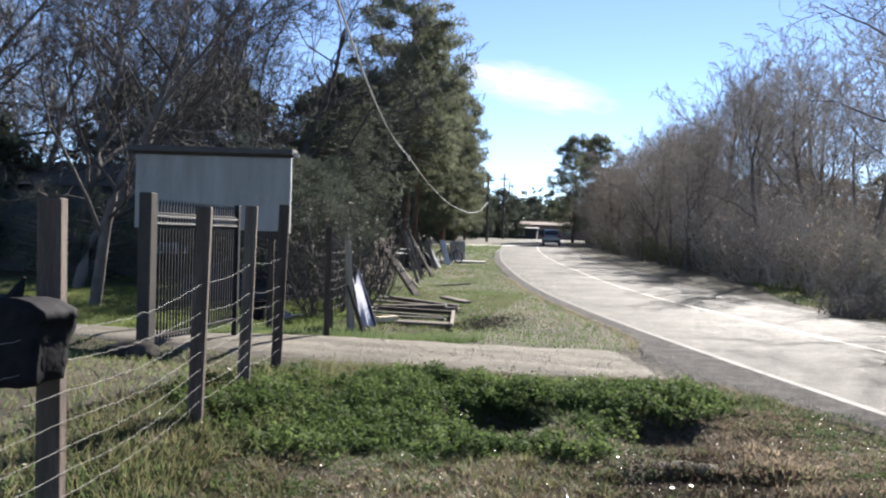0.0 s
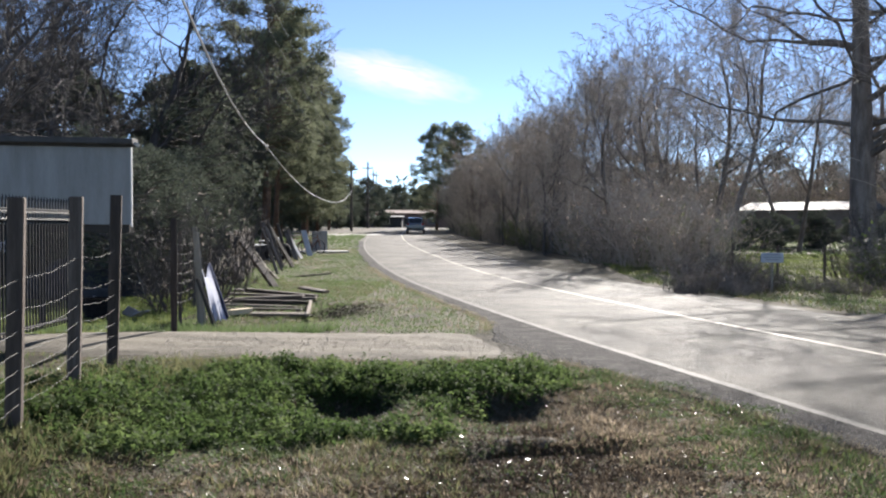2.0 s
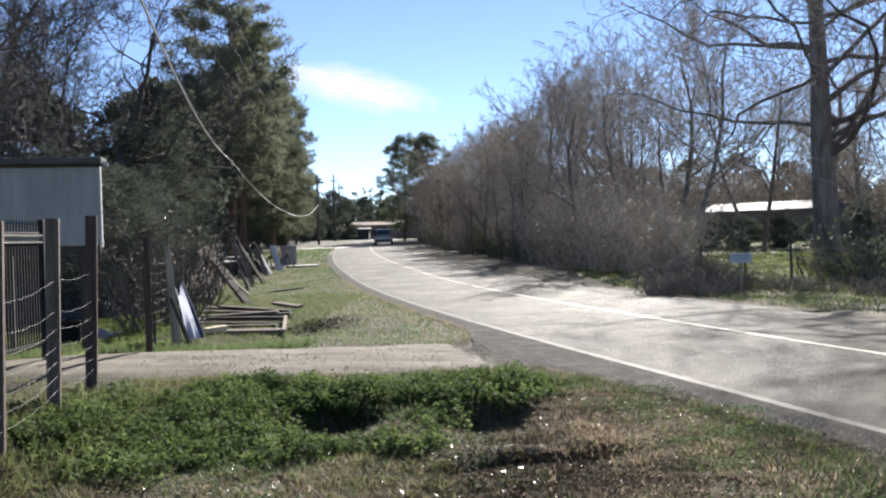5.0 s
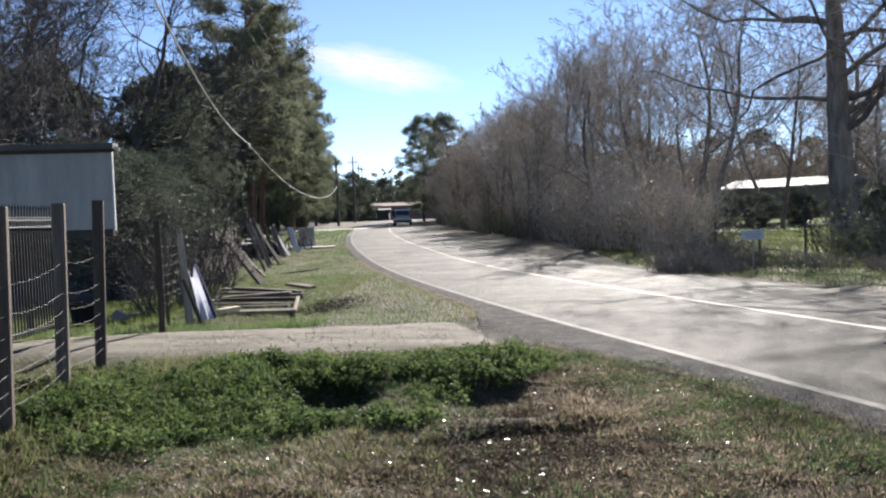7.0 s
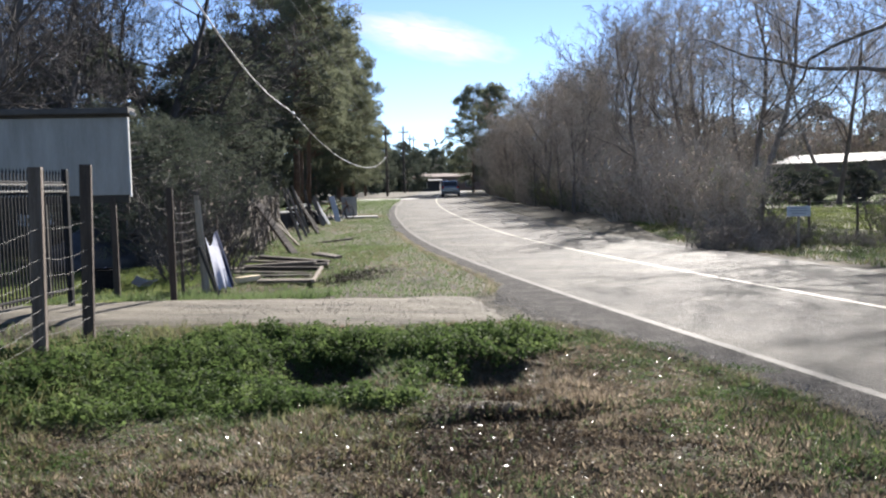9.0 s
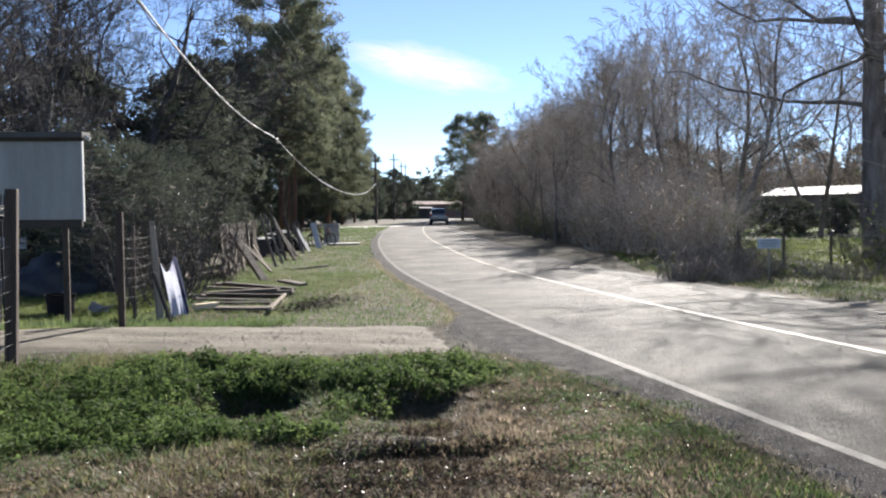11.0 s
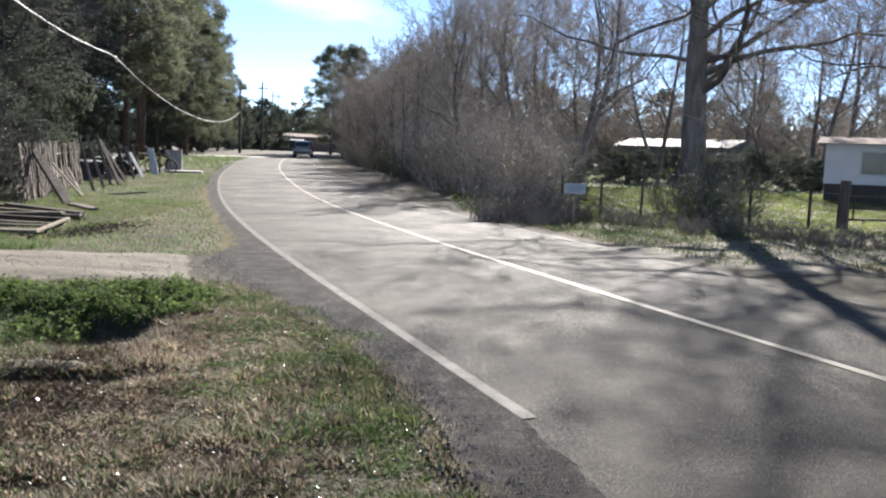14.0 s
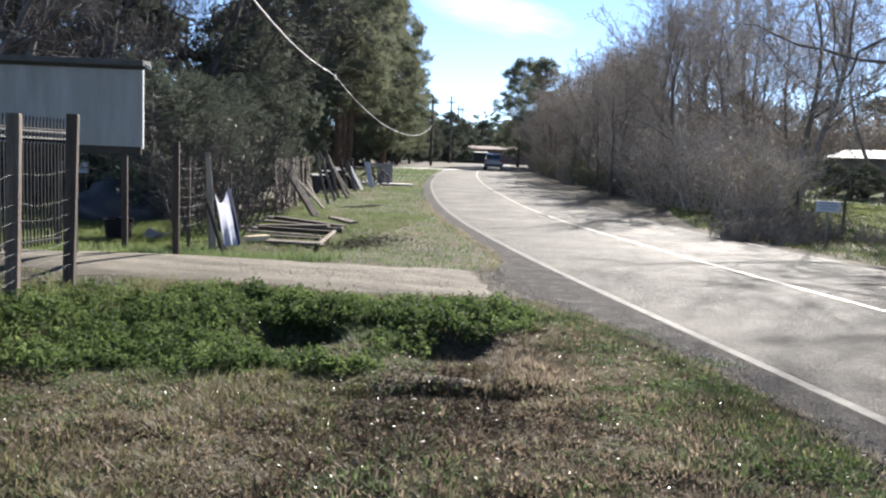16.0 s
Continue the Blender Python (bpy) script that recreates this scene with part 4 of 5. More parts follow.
# white corner trim; sunlight on the panel's edge is put into its colour
Shape().box((0.02, 0.07, 1.24), place(0.012, 0.0, zs + 2.2), 0.004).part("corner_trim", M_TRIMWHITE, shed)
Shape().box((0.17, 0.05, 0.05), place(0.06, -0.02, zs + 2.84, 0, 25, 0), 0.004).part("bracket", M_TRIMWHITE, shed)
for x in (-0.3, -1.3, -2.3):
    Shape().box((0.07, 0.07, 2.9), place(x, 0.1, zs + 1.3), 0.006).part("post", M_DARKWOOD, shed)
Shape().box((2.4, 0.06, 0.12), place(-1.22, 0.04, zs + 1.55), 0.006).part("beam", M_DARKWOOD, shed)

bm = bmesh.new()
bmesh.ops.create_icosphere(bm, subdivisions=4, radius=1)
for v in bm.verts:
    k = 1 + 0.26 * noise.noise(v.co * 2.3) + 0.09 * noise.noise(v.co * 6)
    v.co = Vector((v.co.x * 1.7 * k, v.co.y * 0.85 * k, max(-0.05, v.co.z * k) * 1.35))
me = bpy.data.meshes.new("tarpaulin_mound")
bm.to_mesh(me)
bm.free()
me.materials.append(M_TARP)
me.polygons.foreach_set("use_smooth", [True] * len(me.polygons))
tarp = tagged(new("tarpaulin_mound", me), "heap of stored things under a dark blue tarpaulin", "tarpaulin")
tarp.matrix_world = place(-8.2, 16.6, float(land(-8.2, 16.6)), 0, 0, 20) @ Matrix.Diagonal((0.75, 0.75, 0.62, 1))
tub = thing("plastic_tub", place(-6.0, 12.7, float(land(-6.0, 12.7))), "black plastic tub on the yard grass", "tub")
Shape().tube([(0, 0, 0), (0, 0, 0.35), (0, 0, 0.38), (0, 0, 0.38), (0, 0, 0.05)], [0.2, 0.24, 0.26, 0.22, 0.18], 18).part("shell", M_BLACK, tub)
for k, (x, y, z, a) in enumerate(((-5.5, 13.0, 0.75, 30), (-5.2, 12.6, 0.42, -20), (-6.5, 13.6, 0.9, 60))):
    rag = Shape().box((0.3, 0.012, 0.22), c=0.004).part("scrap_sheet", M_CLOTHW)
    rag.matrix_world = place(x, y, float(land(x, y)) + 0.12, 70 - a, a, a)
    tagged(rag, "white scrap of plastic sheet on the ground", "scrap", "scraps in the yard")

# far house behind the yard trees
def house(name, m, w, d, h, roof_h, wall, roofm, label, windows=(), skirt=None, category="house"):
    top = thing(name, m, label, category)
    if skirt:
        Shape().box((w - 0.1, d - 0.1, 0.9), place(0, 0, 0.35), 0.01).part("skirting", M_SKIRT, top)
    z0 = 0.8 if skirt else 0.0
    Shape().box((w, d, h), place(0, 0, z0 + h / 2), 0.01).part("wall", wall, top)
    o = 0.35
    zt = z0 + h
    r = Shape().add([(-w / 2 - o, -d / 2 - o, zt), (w / 2 + o, -d / 2 - o, zt), (w / 2 + o, d / 2 + o, zt), (-w / 2 - o, d / 2 + o, zt), (-w / 2 - o, 0, zt + roof_h), (w / 2 + o, 0, zt + roof_h)],
                    [(0, 1, 5, 4), (2, 3, 4, 5), (0, 4, 3), (1, 2, 5), (3, 2, 1, 0)])
    r.part("roof", roofm, top)
    for x, z, ww, hh in windows:
        f = Shape().box((ww + 0.12, 0.06, hh + 0.12), place(x, -d / 2 - 0.02, z), 0.006).part("window", M_TRIMWHITE, top)
        Shape().box((ww, 0.03, hh), place(x, -d / 2 - 0.05, z), 0.003).part("pane", M_GLASS, f)
    return top


home = house("house", place(-18.6, 26.5, 0.1, 0, 0, 8), 9, 6, 2.0, 1.0, M_HOUSEWALL, M_ROOFDARK, "dull grey single-storey house behind bare trees", [], skirt=True)
Shape().box((1.1, 0.06, 0.16), place(4.1, -3.3, 2.15), 0.005).part("fascia", M_TRIMWHITE, home, "white fascia board")
Shape().box((1.1, 0.1, 0.36), place(4.1, -3.25, 0.85), 0.01).part("low_panel", M_TRAILER, home, "pale low panel")
house("mobile_home", place(28.1, 35.0, float(land(26, 35)), 0, 0, -28), 12.5, 4.2, 1.75, 0.35, M_TRAILER, M_REDROOF, "pale mobile home with dark skirting and a window", [(-4.3, 1.75, 0.95, 0.9), (0.5, 1.75, 0.95, 0.9), (4, 1.75, 0.95, 0.9)], skirt=True)
house("barn", place(26.0, 69.0, float(land(26, 69)), 0, 0, -40), 9.1, 6.3, 2.36, 0.7, M_BARNWALL, M_METALROOF, "low grey barn with a bright metal roof", [], category="barn")
house("roadside_building", place(-17.5, 178, float(land(-17, 178)), 0, 0, 3), 17, 8, 3.0, 0.7, M_BRICK, M_REDROOF, "long low brown building at the end of the road", [(-5, 1.4, 1.6, 1.2), (0, 1.4, 1.6, 1.2), (5, 1.4, 1.6, 1.2)], category="building")
house("roadside_building", place(-20.5, 166, float(land(-17, 166)), 0, 0, 3), 6, 4, 2.1, 0.3, M_SKIRT, M_METALROOF, "low building with a pale metal roof", [(0, 1.2, 1.2, 0.8)], category="building")

# ---- utility poles and wires ----
def utility_pole(x, y, top, arms=True):
    z0 = float(land(x, y))
    p = thing("utility_pole", place(x, y, z0), "weathered wooden utility pole with a crossarm", "utility pole", "utility poles")
    Shape().tube([(0, 0, -0.3), (0, 0, (top - z0) / 2), (0, 0, top - z0)], [0.17, 0.15, 0.11], 10).part("shaft", M_POLE, p)
    if arms:
        a = Shape().box((1.5, 0.1, 0.12), place(0, 0.12, top - z0 - 0.9), 0.01).part("crossarm", M_POLE, p)
        for u in (-0.65, -0.3, 0.3, 0.65):
            Shape().tube([(u, 0.12, top - z0 - 0.84), (u, 0.12, top - z0 - 0.76), (u, 0.12, top - z0 - 0.66)], [0.03, 0.06, 0.03], 8).part("insulator", M_SKIRT, a)
    return p


POLES = [(-16.4, 100, 9.3, True), (-18.1, 124.5, 11.1, True), (-23.1, 165, 12.6, True), (-28.1, 205, 14.8, True)]
for p in POLES:
    utility_pole(*p)


def wire_run(name, a, b, sag, r, mat, label, n=40):
    pts = [tuple(Vector(a).lerp(Vector(b), t) - Vector((0, 0, 4 * sag * t * (1 - t)))) for t in np.linspace(0, 1, n)]
    return tagged(Shape().tube(pts, r, 5, cap=False).part(name, mat), label, "cable")


for k, u in enumerate((-0.65, -0.3, 0.3, 0.65)):
    wire_run("power_line", (-16.4 + u, 100.1, 8.5), (-1.3 + u * 2.0, -28, 10.6 + 0.15 * k), 0.9, 0.009, M_BLACKCABLE, "thin dark overhead power line")
    for (x0, y0, t0, _), (x1, y1, t1, _) in zip(POLES[:-1], POLES[1:]):
        wire_run("power_line", (x0 + u, y0 + 0.12, t0 - 0.7), (x1 + u, y1 + 0.12, t1 - 0.7), 0.8, 0.009, M_BLACKCABLE, "thin dark overhead power line", 12)
slack = [(-16.35, 99.8, 5.75), (-15.6, 92, 4.75), (-14.8, 84, 4.1), (-14.0, 75, 3.78), (-13.2, 66, 3.84), (-12.5, 58, 4.15), (-11.6, 49, 4.8), (-10.84, 41.5, 5.63), (-9.3, 34.5, 5.32), (-7.7, 27.5, 5.0), (-6.1, 20.5, 4.85), (-4.4, 13.2, 4.93), (-2.6, 5.4, 5.4), (-0.8, -2.5, 6.3), (1.2, -12, 7.8)]
fine_pts = []
for i in range(len(slack) - 1):
    p0, p1, p2, p3 = (Vector(slack[min(max(i + k, 0), len(slack) - 1)]) for k in (-1, 0, 1, 2))
    for t in np.linspace(0, 1, 8)[:-1]:
        fine_pts.append(0.5 * (2 * p1 + (p2 - p0) * t + (2 * p0 - 5 * p1 + 4 * p2 - p3) * t * t + (3 * p1 - p0 - 3 * p2 + p3) * t ** 3))
loose = thing("slack_cable", Matrix(), "pale slack service cable hanging low over the verge", "cable")
Shape().tube(fine_pts, 0.022, 6, cap=False).part("strand", M_CABLE, loose)
Shape().tube([(-10.98, 42.1, 5.5), (-10.84, 41.5, 5.66), (-10.7, 40.9, 5.62)], [0.04, 0.07, 0.04], 8).part("splice", M_CABLE, loose)

# ---- timber and junk along the verge ----
pile = [(-3.9, 17.9, 0.10, 2.6, 8, 3), (-3.7, 17.3, 0.08, 2.5, 4, -2), (-3.8, 16.8, 0.07, 2.7, 2, 1), (-3.55, 16.2, 0.05, 2.4, 6, 2), (-3.6, 17.6, 0.2, 2.2, -8, 4), (-4.1, 18.3, 0.16, 1.9, 14, 5), (-3.4, 15.5, 0.04, 2.0, 1, 0), (-3.8, 17.0, 0.14, 2.3, -4, -3), (-3.0, 18.0, 0.22, 1.2, -40, 3), (-3.5, 16.5, 0.13, 2.1, 10, 2)]
for i, (x, y, z, ln, rz, ry) in enumerate(pile):
    y -= 1.3
    x -= 0.12
    ln *= 0.72
    s = Shape().box((ln, 0.19, 0.055), c=0.008).part("plank", M_OLDBOARD)
    s.matrix_world = place(x, y, float(land(x, y)) + z, 3 * (i % 3) - 2, ry, rz)
    tagged(s, "weathered grey plank lying in a heap on the grass", "plank", "heap of planks")
blk = Shape().box((0.5, 0.13, 0.09), c=0.006).part("wood_block", M_CUTWOOD)
blk.matrix_world = place(-3.68, 13.25, float(land(-3.68, 13.25)) + 0.075, 0, 0, 62)
tagged(blk, "short pale offcut of timber on the grass", "wood block")
blk2 = Shape().box((2.7, 0.06, 0.05), c=0.006).part("lath", M_TANBOARD)
blk2.matrix_world = place(-2.62, 14.0, float(land(-2.62, 14.0)) + 0.12, 0, 0, 101)
tagged(blk2, "pale lath lying against the ends of the planks", "lath")
flat = Shape().box((1.0, 0.26, 0.05), c=0.006).part("wide_board", M_GREYWOOD)
flat.matrix_world = place(-2.92, 13.05, float(land(-2.92, 13.05)) + 0.065, 2, 0, -1)
tagged(flat, "wide grey board lying flat in front of the planks", "board")

picket = thing("picket_fence", Matrix(), "leaning weathered wooden picket fence falling apart", "fence")
rp = random.Random(6)
pm = Shape().box((0.15, 0.022, 1.5), c=0.004).mesh("picket", M_PICKET)
fa, fb = (-6.15, 20.8), (-8.2, 30.0)
for k in range(74):
    t = k / 73
    if 0.52 < t < 0.58 or rp.random() < 0.05:
        continue
    x, y = fa[0] + (fb[0] - fa[0]) * t, fa[1] + (fb[1] - fa[1]) * t
    ob = new("picket", pm)
    ob.parent = picket
    ob.matrix_basis = place(x + rp.gauss(0, 0.03), y, float(land(x, y)) + 0.68 + rp.gauss(0, 0.05), rp.gauss(-3, 2.5), rp.gauss(-8, 2.5), 104 + rp.gauss(0, 4))
for z in (0.35, 1.1):
    a, b_ = Vector((fa[0] - 0.05, fa[1], z)), Vector((fb[0] - 0.05, fb[1], z + 0.1))
    Shape().rod(a, b_, 0.03, 4).part("rail", M_GREYWOOD, picket)

def leaning(x0, y0, x1, y1, top, w, mat_, label, th=0.05, name="board"):
    a, b_ = Vector((x0, y0, float(land(x0, y0)))), Vector((x1, y1, float(land(x1, y1)) + top))
    d = b_ - a
    ob = Shape().box((w, th, d.length), c=0.006).part(name, mat_)
    ob.matrix_world = Matrix.Translation((a + b_) / 2) @ d.to_track_quat("Z", "Y").to_matrix().to_4x4()
    return tagged(ob, label, "board", "loose boards")


leaning(-4.95, 20.6, -6.35, 22.0, 1.3, 0.2, M_OLDBOARD, "dark heavy timber leaning on the picket fence", 0.1)
leaning(-5.6, 22.4, -6.7, 23.4, 1.0, 0.07, M_OLDBOARD, "thin board leaning on the picket fence")
leaning(-5.5, 23.0, -6.8, 24.2, 0.9, 0.06, M_GREYWOOD, "thin pale board leaning on the picket fence")
leaning(-6.35, 26.2, -7.2, 27.2, 1.7, 0.09, M_GREYWOOD, "pale board leaning on the picket fence")
leaning(-6.6, 27.8, -7.6, 29.0, 1.65, 0.09, M_OLDBOARD, "dark board leaning on the picket fence")
leaning(-7.0, 29.6, -8.0, 31.0, 1.75, 0.1, M_GREYWOOD, "grey board leaning at the end of the fence")
leaning(-6.6, 29.4, -8.1, 31.6, 1.55, 0.11, M_OLDBOARD, "dark timber leaning at the end of the fence", 0.1)
leaning(-7.7, 34.4, -8.4, 35.5, 1.15, 0.12, M_GREYWOOD, "pale board leaning on a heap")
leaning(-8.0, 32.8, -8.6, 33.4, 1.4, 0.1, M_GREYWOOD, "grey board leaning on a heap")
tagged(leaning(-5.6, 24.6, -4.4, 25.2, 0.1, 0.12, M_OLDBOARD, "dark board lying on the grass"), "dark board lying on the grass")


def bicycle(m):
    b = thing("bicycle", m, "old bicycle with thin wheels standing by junk", "bicycle", "junk by the verge")
    for x in (-0.52, 0.52):
        w = Shape()
        ring = [(x + 0.33 * math.cos(a), 0, 0.34 + 0.33 * math.sin(a)) for a in np.linspace(0, 2 * math.pi, 25)]
        w.tube(ring, 0.032, 6, cap=False)
        wheel = w.part("wheel", M_TYRE, b)
        sp = Shape()
        for k in range(12):
            a = k * math.pi / 6
            sp.rod((x, 0, 0.34), (x + 0.32 * math.cos(a), 0, 0.34 + 0.32 * math.sin(a)), 0.003, 3)
        sp.part("spokes", M_CHROME, wheel)
    fr = Shape()
    for p, q in (((-0.52, 0, 0.34), (-0.08, 0, 0.32)), ((-0.08, 0, 0.32), (-0.2, 0, 0.85)), ((-0.2, 0, 0.75), (0.36, 0, 0.8)), ((-0.08, 0, 0.32), (0.38, 0, 0.7)), ((-0.52, 0, 0.34), (-0.2, 0, 0.75)), ((0.52, 0, 0.34), (0.34, 0, 0.95))):
        fr.rod(p, q, 0.028, 6)
    fr.part("frame", M_RUST, b)
    Shape().rod((0.33, -0.28, 0.97), (0.33, 0.28, 0.97), 0.013, 6).part("handlebar", M_CHROME, b)
    Shape().box((0.26, 0.14, 0.06), place(-0.22, 0, 0.9), 0.02).part("saddle", M_BLACK, b)
    return b


bicycle(place(-8.75, 38.6, float(land(-8.7, 38.6)), 4, 0, 25))
bicycle(place(-8.1, 40.0, float(land(-8.1, 40.0)), -6, 0, 60))
cab = thing("metal_cabinet", place(-8.35, 42.6, float(land(-8.3, 42.6)), 0, 0, 12), "grey metal cabinet standing on the verge", "cabinet")
Shape().box((0.8, 0.6, 0.95), place(0, 0, 0.5), 0.015).part("body", M_BOX, cab)
Shape().box((0.84, 0.64, 0.05), place(0, 0, 1.0), 0.01).part("top", M_BOX, cab)
Shape().box((0.72, 0.02, 0.85), place(0, -0.31, 0.5), 0.006).part("door", M_BOX, cab)
pad = Shape().box((2.6, 1.6, 0.1), c=0.02).part("concrete_pad", M_CONCRETE)
pad.matrix_world = place(-8.0, 41.6, float(land(-8, 41.6)) + 0.02, 0, 0, 12)
tagged(pad, "pale concrete slab under the cabinet", "slab")
tab = thing("old_table", place(-9.3, 41.5, float(land(-9.3, 41.5)), 0, 0, 15), "old wooden table among junk", "table")
Shape().box((1.2, 0.6, 0.05), place(0, 0, 0.85), 0.008).part("tabletop", M_GREYWOOD, tab)
for x in (-0.52, 0.52):
    for y in (-0.24, 0.24):
        Shape().box((0.05, 0.05, 0.84), place(x, y, 0.42), 0.004).part("leg", M_POST, tab)
rj = random.Random(15)
heap = thing("tyre_heap", Matrix(), "heap of old black tyres with bright rims", "tyres")
for k in range(3):
    x, y = -8.7 + rj.uniform(-0.5, 0.4), 33.2 + k * 1.5
    ring = [(0.27 * math.cos(a), 0.27 * math.sin(a), 0) for a in np.linspace(0, 2 * math.pi, 21)]
    w = Shape().tube(ring, 0.09, 8, cap=False).part("tyre", M_TYRE, heap, smooth=True)
    w.matrix_basis = place(x, y, float(land(x, y)) + 0.34, 80 + rj.gauss(0, 14), 0, rj.uniform(0, 180))
    Shape().tube([(0.19 * math.cos(a), 0.19 * math.sin(a), 0) for a in np.linspace(0, 2 * math.pi, 21)], 0.02, 6, cap=False).part("rim", M_CHROME, w)

# ---- across the road ----
sign = thing("yard_sign", place(7.53, 19.9, float(land(7.53, 19.9)), 0, 0, -12), "small white sign board with faint dark lines on a post", "sign")
Shape().box((0.05, 0.05, 0.95), place(0, 0.03, 0.42), 0.004).part("post", M_GREYWOOD, sign)
Shape().box((0.52, 0.02, 0.24), place(0, 0, 0.88), 0.003).part("board", M_YARDSIGN, sign)
for z, w in ((0.95, 0.36), (0.89, 0.42), (0.83, 0.3)):
    Shape().box((w, 0.004, 0.022), place(0, -0.0125, z), 0.001).part("text_bar", M_BOX, sign)
far_fence = thing("wire_fence", Matrix(), "thin posts with field wire along a lawn", "fence")
FP = [(8.4, 26.6), (9.4, 25.3), (10.3, 23.95), (12.47, 21.3), (13.74, 20.6), (14.5, 20.6)]
for x, y in FP:
    z0 = float(land(x, y))
    Shape().tube([(x, y, z0 - 0.2), (x, y, z0 + 1.05)], 0.04, 7).part("post", M_POST, far_fence)
for h in (0.15, 0.4, 0.65, 0.95):
    Shape().tube([(x, y, float(land(x, y)) + h) for x, y in FP], 0.006, 3, cap=False).part("wire", M_WIRE, far_fence)
gp = thing("field_gate", place(14.65, 20.65, float(land(14.6, 20.6)), 0, 0, 12), "thick wooden gatepost with a rail gate", "gate")
Shape().tube([(0, 0, -0.2), (0, 0, 0.7), (0.01, 0, 1.3)], [0.15, 0.14, 0.13], 10).part("gatepost", M_POST, gp)
for z in (0.3, 0.6, 0.9, 1.15):
    Shape().rod((0.1, 0, z), (3.6, 0, z), 0.03, 6).part("rail", M_DARKWOOD, gp)
for x in (0.3, 1.9, 3.5):
    Shape().rod((x, 0, 0.28), (x, 0, 1.17), 0.025, 6).part("upright", M_DARKWOOD, gp)


def car(m):
    c = thing("car", m, "silver-blue sport utility car driving away down the road", "car")
    prof = [(-2.25, 0.35), (-2.25, 0.95), (-2.1, 1.1), (-1.85, 1.62), (-0.2, 1.68), (0.55, 1.55), (1.15, 1.08), (2.1, 0.92), (2.28, 0.6), (2.28, 0.35)]
    s = Shape()
    n = len(prof)
    for w, k in ((-1, 0), (1, n)):
        s.v.extend([(w * (0.92 if z < 1.05 else 0.72), y, z) for y, z in prof])
    s.f = [(i, (i + 1) % n, n + (i + 1) % n, n + i) for i in range(n)] + [tuple(range(n))[::-1], tuple(range(n, 2 * n))]
    s.part("body", M_CARPAINT, c)
    Shape().box((1.3, 0.03, 0.44), place(0, -1.99, 1.34, -24, 0, 0), 0.01).part("rear_window", M_GLASS, c)
    for x in (-0.76, 0.76):
        Shape().box((0.2, 0.05, 0.22), place(x, -2.25, 0.98), 0.02).part("tail_lamp", M_TAIL, c)
    for x in (-0.84, 0.84):
        for y in (-1.4, 1.4):
            w = Shape().tube([(x - 0.11, y, 0.34), (x + 0.11, y, 0.34)], 0.34, 18).part("wheel", M_TYRE, c)
            Shape().tube([(x - 0.118, y, 0.34), (x + 0.118, y, 0.34)], 0.2, 14).part("rim", M_CHROME, w)
    Shape().box((1.7, 0.12, 0.2), place(0, -2.24, 0.5), 0.03).part("bumper", M_SKIRT, c)
    for x in (-0.68, 0.68):
        Shape().rod((x, -1.7, 1.72), (x, 0.1, 1.76), 0.02, 6).part("roof_rail", M_CHROME, c)
    return c


cx, cy = beside(88, 4.3)
car(place(cx, cy, float(rise(88)) + 0.03, 0.7, 0, 4.5))

# ---- plants and gravel underfoot ----
r = np.random.default_rng(77)
MOUNDS = [(-2.7, 6.5, 0.4, 0.6, 0.8), (-2.1, 4.7, 0.9, 0.75, 0.6), (-0.78, 4.95, 0.52, 0.45, 0.95), (-2.0, 5.6, 0.85, 1.2, 0.6), (-1.25, 5.2, 0.8, 0.85, 0.8), (-1.0, 7.3, 1.3, 0.65, 0.85), (0.3, 7.5, 1.2, 0.7, 0.9), (0.06, 5.25, 0.4, 0.4, 0.85), (1.05, 7.3, 0.5, 0.6, 0.75), (-2.2, 6.6, 0.8, 0.7, 0.45), (0.4, 6.5, 0.4, 0.4, 0.5), (-1.3, 6.2, 0.5, 0.6, 0.85)]
HOLES = [(-0.55, 6.12, 0.52, 0.55), (0.9, 6.0, 0.44, 0.46)]


def blades(x, y, h, w, lean=0.5):
    n = len(x)
    z = land(x, y)
    a = r.uniform(0, 2 * np.pi, n)
    t = r.uniform(0, 2 * np.pi, n)
    hh = h * r.uniform(0.5, 1.4, n)
    ln = lean * hh * r.uniform(0.1, 1.2, n)
    base = np.stack([x, y, z - 0.01], 1)
    side = np.stack([np.cos(a), np.sin(a), np.zeros(n)], 1) * (w * r.uniform(0.6, 1.4, n))[:, None]
    tip = base + np.stack([np.cos(t) * ln, np.sin(t) * ln, hh], 1)
    return np.stack([base - side, base + side, tip], 1)


def scatter(n, x0, x1, y0, y1, keep):
    x, y = r.uniform(x0, x1, n), r.uniform(y0, y1, n)
    k = keep(x, y)
    k = r.random(n) < k
    return x[k], y[k]


def on_verge(x, y):
    return across(x, y) < paved(y) + 0.02 + 0.06 * ripple(3 * x, 3 * y)


def off_drive(x, y):
    c, w = np.interp(x, DRIVE[:, 0], DRIVE[:, 1]), np.interp(x, DRIVE[:, 0], DRIVE[:, 2])
    return (np.abs(y - c) > w * 0.96) | (x > 1.45)


def patchy(x, y, f=1.0, s=0.0):
    return 0.5 + 0.5 * np.clip(ripple(x * f + s, y * f - s), -1, 1)


def weed_patch(x, y):
    """Where the leafy weeds grow: several mounds between fence, ditch and driveway."""
    wob = 0.28 * ripple(x * 1.1, y * 1.1)
    m = np.zeros_like(x)
    for cx, cy, rx, ry, k in MOUNDS:
        m = np.maximum(m, k * np.clip(1.3 - ((x - cx) / rx) ** 2 - ((y - cy) / ry) ** 2 + wob, 0, 1))
